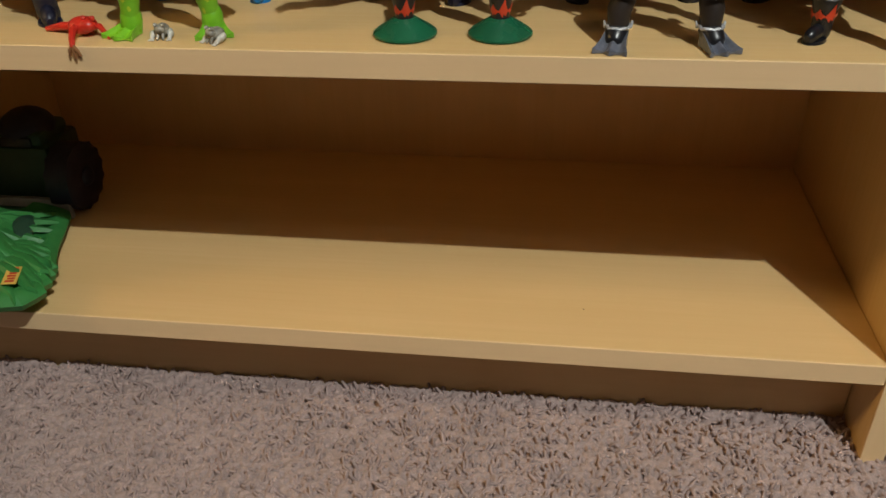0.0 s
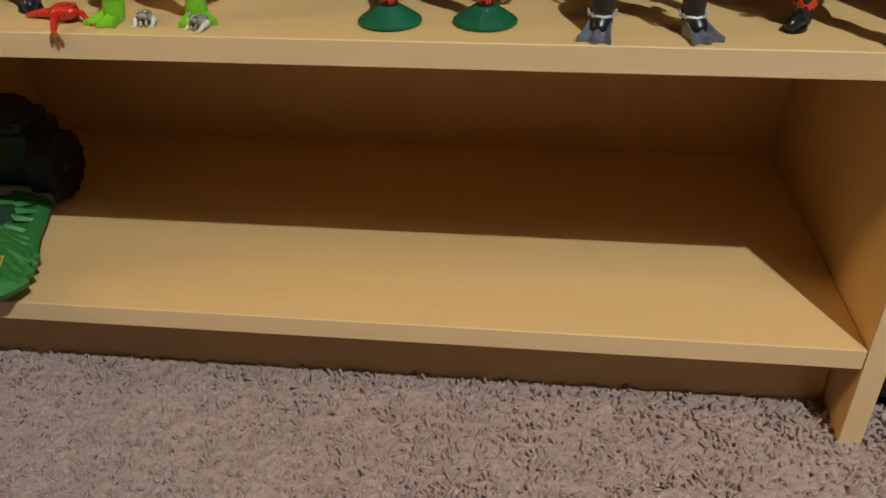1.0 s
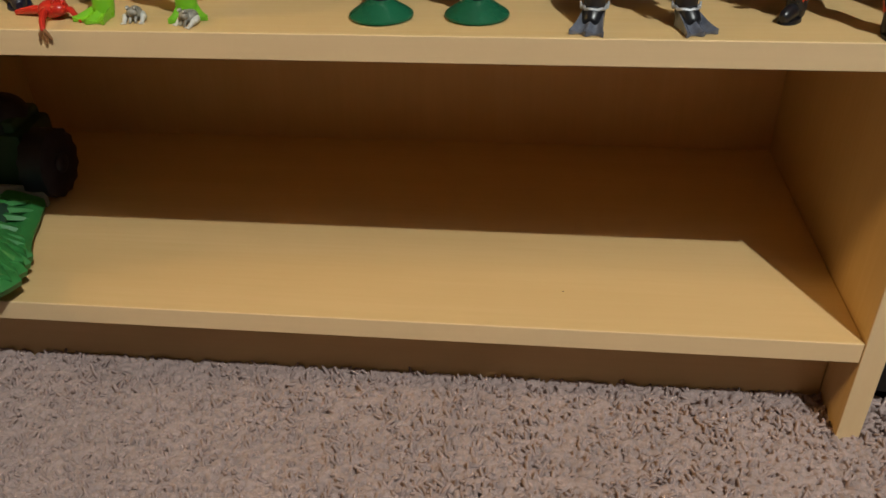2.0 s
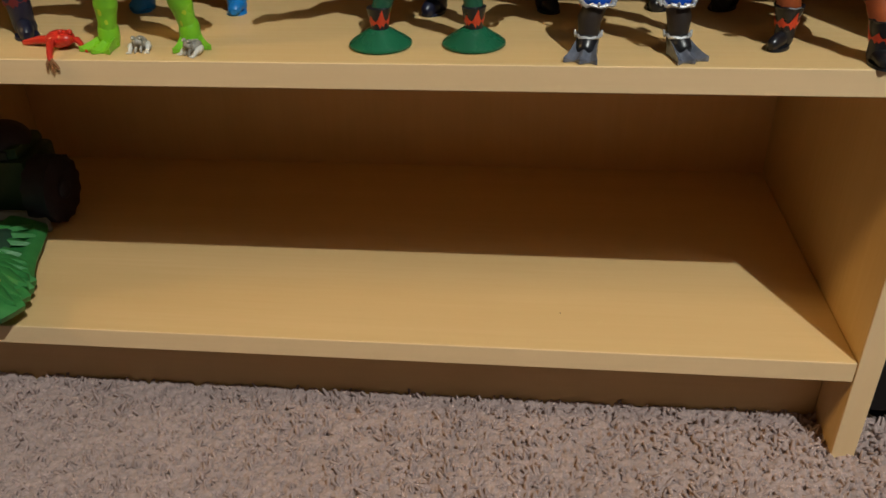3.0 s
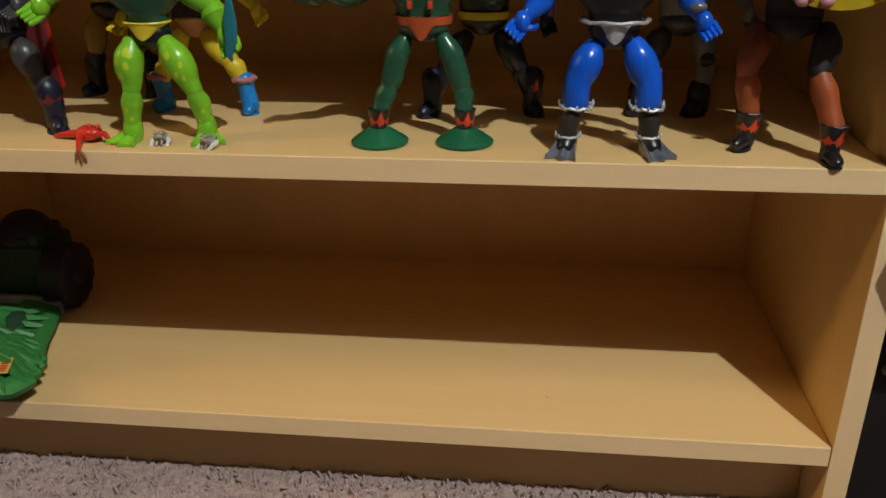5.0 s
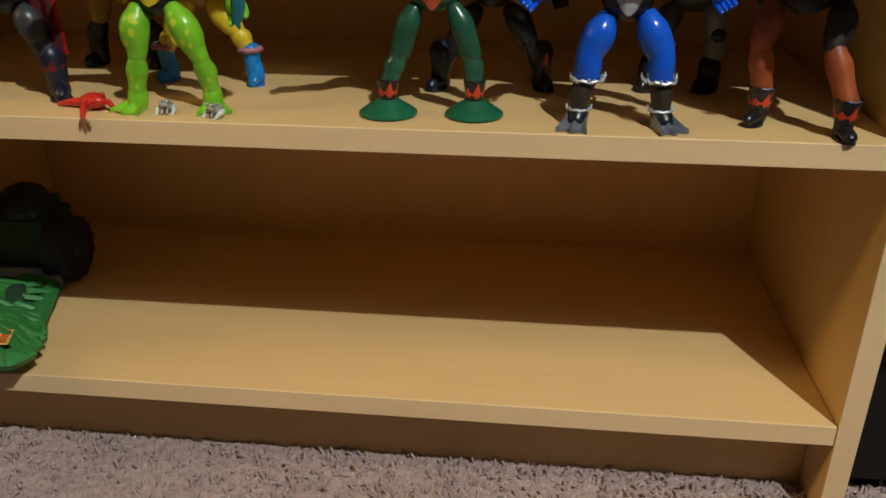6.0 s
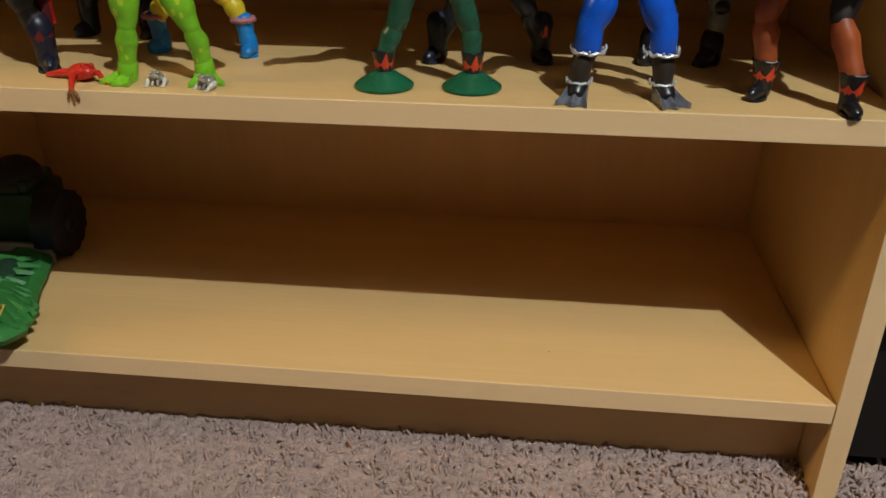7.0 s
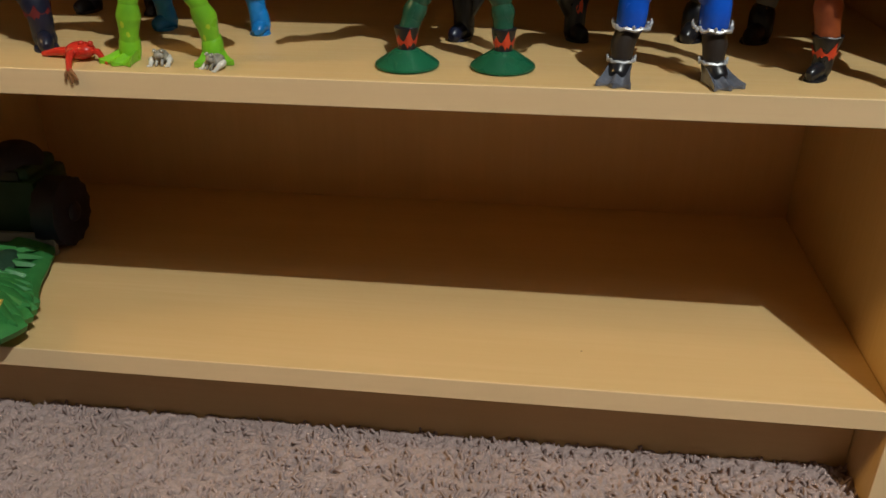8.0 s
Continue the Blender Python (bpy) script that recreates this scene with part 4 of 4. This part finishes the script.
def crumb():
    bm = bmesh.new()
    ball(bm, (0, 0, 0.0003), 0.00055, 0, (1.3, 0.9, 0.6), 8)
    ob = finish("crumb", bm, TOES)
    ob.location = (0.1815, 0.0440, ZB)
    tagged(ob, "tiny brown crumb lying on the bottom board", "crumb")


crumb()


# ---- carpet pile ----
def pile(name, x0, x1, y0, y1, step, thick, long, skip=None):
    rng = np.random.default_rng(7)
    gx, gy = np.meshgrid(np.arange(x0, x1, step), np.arange(y0, y1, step))
    n = gx.size
    px = gx.ravel() + rng.uniform(-0.5, 0.5, n) * step
    py = gy.ravel() + rng.uniform(-0.5, 0.5, n) * step
    keep = np.ones(n, bool)
    for a, b, c, d in (skip or ()):
        keep &= ~((px > a) & (px < b) & (py > c) & (py < d))
    # small gaps where the ground of the carpet shows
    keep &= np.array([noise.noise((x * 210, y * 210, 7.7)) < 0.36 for x, y in zip(px, py)])
    px, py = px[keep], py[keep]
    n = len(px)
    # tufts lean together in loose clumps
    clump = np.array([noise.noise((x * 55, y * 55, 0.5)) for x, y in zip(px, py)])
    drift = np.array([noise.noise((x * 11, y * 11, 4.5)) for x, y in zip(px, py)])
    head = 2 * math.pi * (clump * 1.4 + drift) + rng.normal(0, 0.9, n)
    lean = np.clip(rng.normal(0.70, 0.34, n), 0.0, 1.5)
    curl = rng.normal(0.5, 0.5, n)
    length = long * rng.uniform(0.84, 1.18, n) * (1 + 0.10 * drift + 0.14 * clump)
    rad = thick * rng.uniform(0.75, 1.25, n)
    S, K = 4, 4
    verts = np.zeros((n, S * K + 1, 3))
    p = np.stack([px, py, np.full(n, -0.0130)], 1)
    ang = np.zeros(n)
    h = head.copy()
    for i in range(S):
        d = np.stack([np.sin(ang) * np.cos(h), np.sin(ang) * np.sin(h), np.cos(ang)], 1)
        u = np.cross(d, np.stack([np.sin(h), -np.cos(h), np.zeros(n)], 1))
        u /= np.linalg.norm(u, axis=1)[:, None]
        w = np.cross(d, u)
        r = rad * (0.90, 1.1, 1.10, 0.80)[i]
        for k in range(K):
            a = 2 * math.pi * k / K + i * 0.5
            verts[:, i * K + k] = p + (u * math.cos(a) + w * math.sin(a)) * r[:, None]
        if i < S - 1:
            ang = ang + lean * (0.25, 0.65, 0.85)[i]
            h = h + curl * 0.35
            d = np.stack([np.sin(ang) * np.cos(h), np.sin(ang) * np.sin(h), np.cos(ang)], 1)
            p = p + d * (length / (S - 1))[:, None]
    verts[:, S * K] = p + d * (rad * 0.7)[:, None]
    quads = []
    for i in range(S - 1):
        for k in range(K):
            j = (k + 1) % K
            quads.append((i * K + k, i * K + j, (i + 1) * K + j, (i + 1) * K + k))
    tris = [((S - 1) * K + k, (S - 1) * K + (k + 1) % K, S * K) for k in range(K)]
    base = (np.arange(n) * (S * K + 1))[:, None, None]
    q = (np.array(quads)[None] + base).reshape(-1, 4)
    t = (np.array(tris)[None] + base).reshape(-1, 3)
    me = bpy.data.meshes.new(name)
    me.vertices.add(n * (S * K + 1))
    me.vertices.foreach_set("co", verts.ravel())
    loops = np.concatenate([q.ravel(), t.ravel()])
    me.loops.add(len(loops))
    me.loops.foreach_set("vertex_index", loops.astype(np.int32))
    me.polygons.add(len(q) + len(t))
    me.polygons.foreach_set("loop_start", np.concatenate([np.arange(len(q)) * 4, len(q) * 4 + np.arange(len(t)) * 3]).astype(np.int32))
    me.update(calc_edges=True)
    me.polygons.foreach_set("use_smooth", [True] * len(me.polygons))
    me.materials.append(PILE)
    ob = new(name, me)
    return tagged(ob, "taupe cut pile carpet with short curly tufts", "carpet", kind="stuff")


def matting(x0, x1, y0, y1, step):
    """The dense felted top of the cut yarn: soft lumps, fine fuzz and many small slit-like pits."""
    nx, ny = int((x1 - x0) / step), int((y1 - y0) / step)
    gx, gy = np.meshgrid(x0 + np.arange(nx + 1) * step, y0 + np.arange(ny + 1) * step)
    rng = np.random.default_rng(5)
    flat = list(zip(gx.ravel(), gy.ravel()))
    z = np.array([noise.noise((x * 250, y * 250, 1.7)) * 0.0019 + noise.noise((x * 75, y * 75, 9.1)) * 0.0017 for x, y in flat]).reshape(gx.shape)
    z += rng.normal(0, 0.00035, gx.shape) - 0.0013
    n = int((x1 - x0) * (y1 - y0) / 0.0054 ** 2)
    reach = int(0.005 / step)
    for px, py, turn, deep, wide in zip(rng.uniform(x0, x1, n), rng.uniform(y0, y1, n), rng.uniform(0, math.pi, n), rng.uniform(0.0025, 0.0095, n), rng.uniform(0.0007, 0.0013, n)):
        i, j = int((px - x0) / step), int((py - y0) / step)
        s = (slice(max(0, j - reach), j + reach + 1), slice(max(0, i - reach), i + reach + 1))
        dx, dy = gx[s] - px, gy[s] - py
        u, v = dx * math.cos(turn) + dy * math.sin(turn), dy * math.cos(turn) - dx * math.sin(turn)
        z[s] -= deep * np.exp(-(u / (wide * 1.6)) ** 2 - (v / wide) ** 2)
    z = np.maximum(z, -0.0120)
    jit = rng.uniform(-0.3, 0.3, (2, *gx.shape)) * step
    co = np.stack([gx + jit[0], gy + jit[1], z], -1).reshape(-1, 3)
    k = (np.arange(ny)[:, None] * (nx + 1) + np.arange(nx)[None]).ravel()
    quads = np.stack([k, k + 1, k + nx + 2, k + nx + 1], 1)
    me = bpy.data.meshes.new("carpet_matting")
    me.from_pydata(co.tolist(), [], quads.tolist())
    me.polygons.foreach_set("use_smooth", [True] * len(me.polygons))
    me.materials.append(FELT)
    return tagged(new("carpet_matting", me), "dense taupe yarn mass of the carpet", "carpet", kind="stuff")


matting(-0.42, 0.64, -0.17, 0.0425, 0.0010)
pile("carpet_pile", -0.42, 0.62, -0.155, 0.041, 0.0034, 0.0016, 0.0148, [(XR - 0.001, XR + T + 0.001, -0.001, 0.3), (XL - T, XL, 0, 0.3)])
pile("carpet_pile", -1.0, 1.2, -0.75, -0.155, 0.0075, 0.0036, 0.0165)
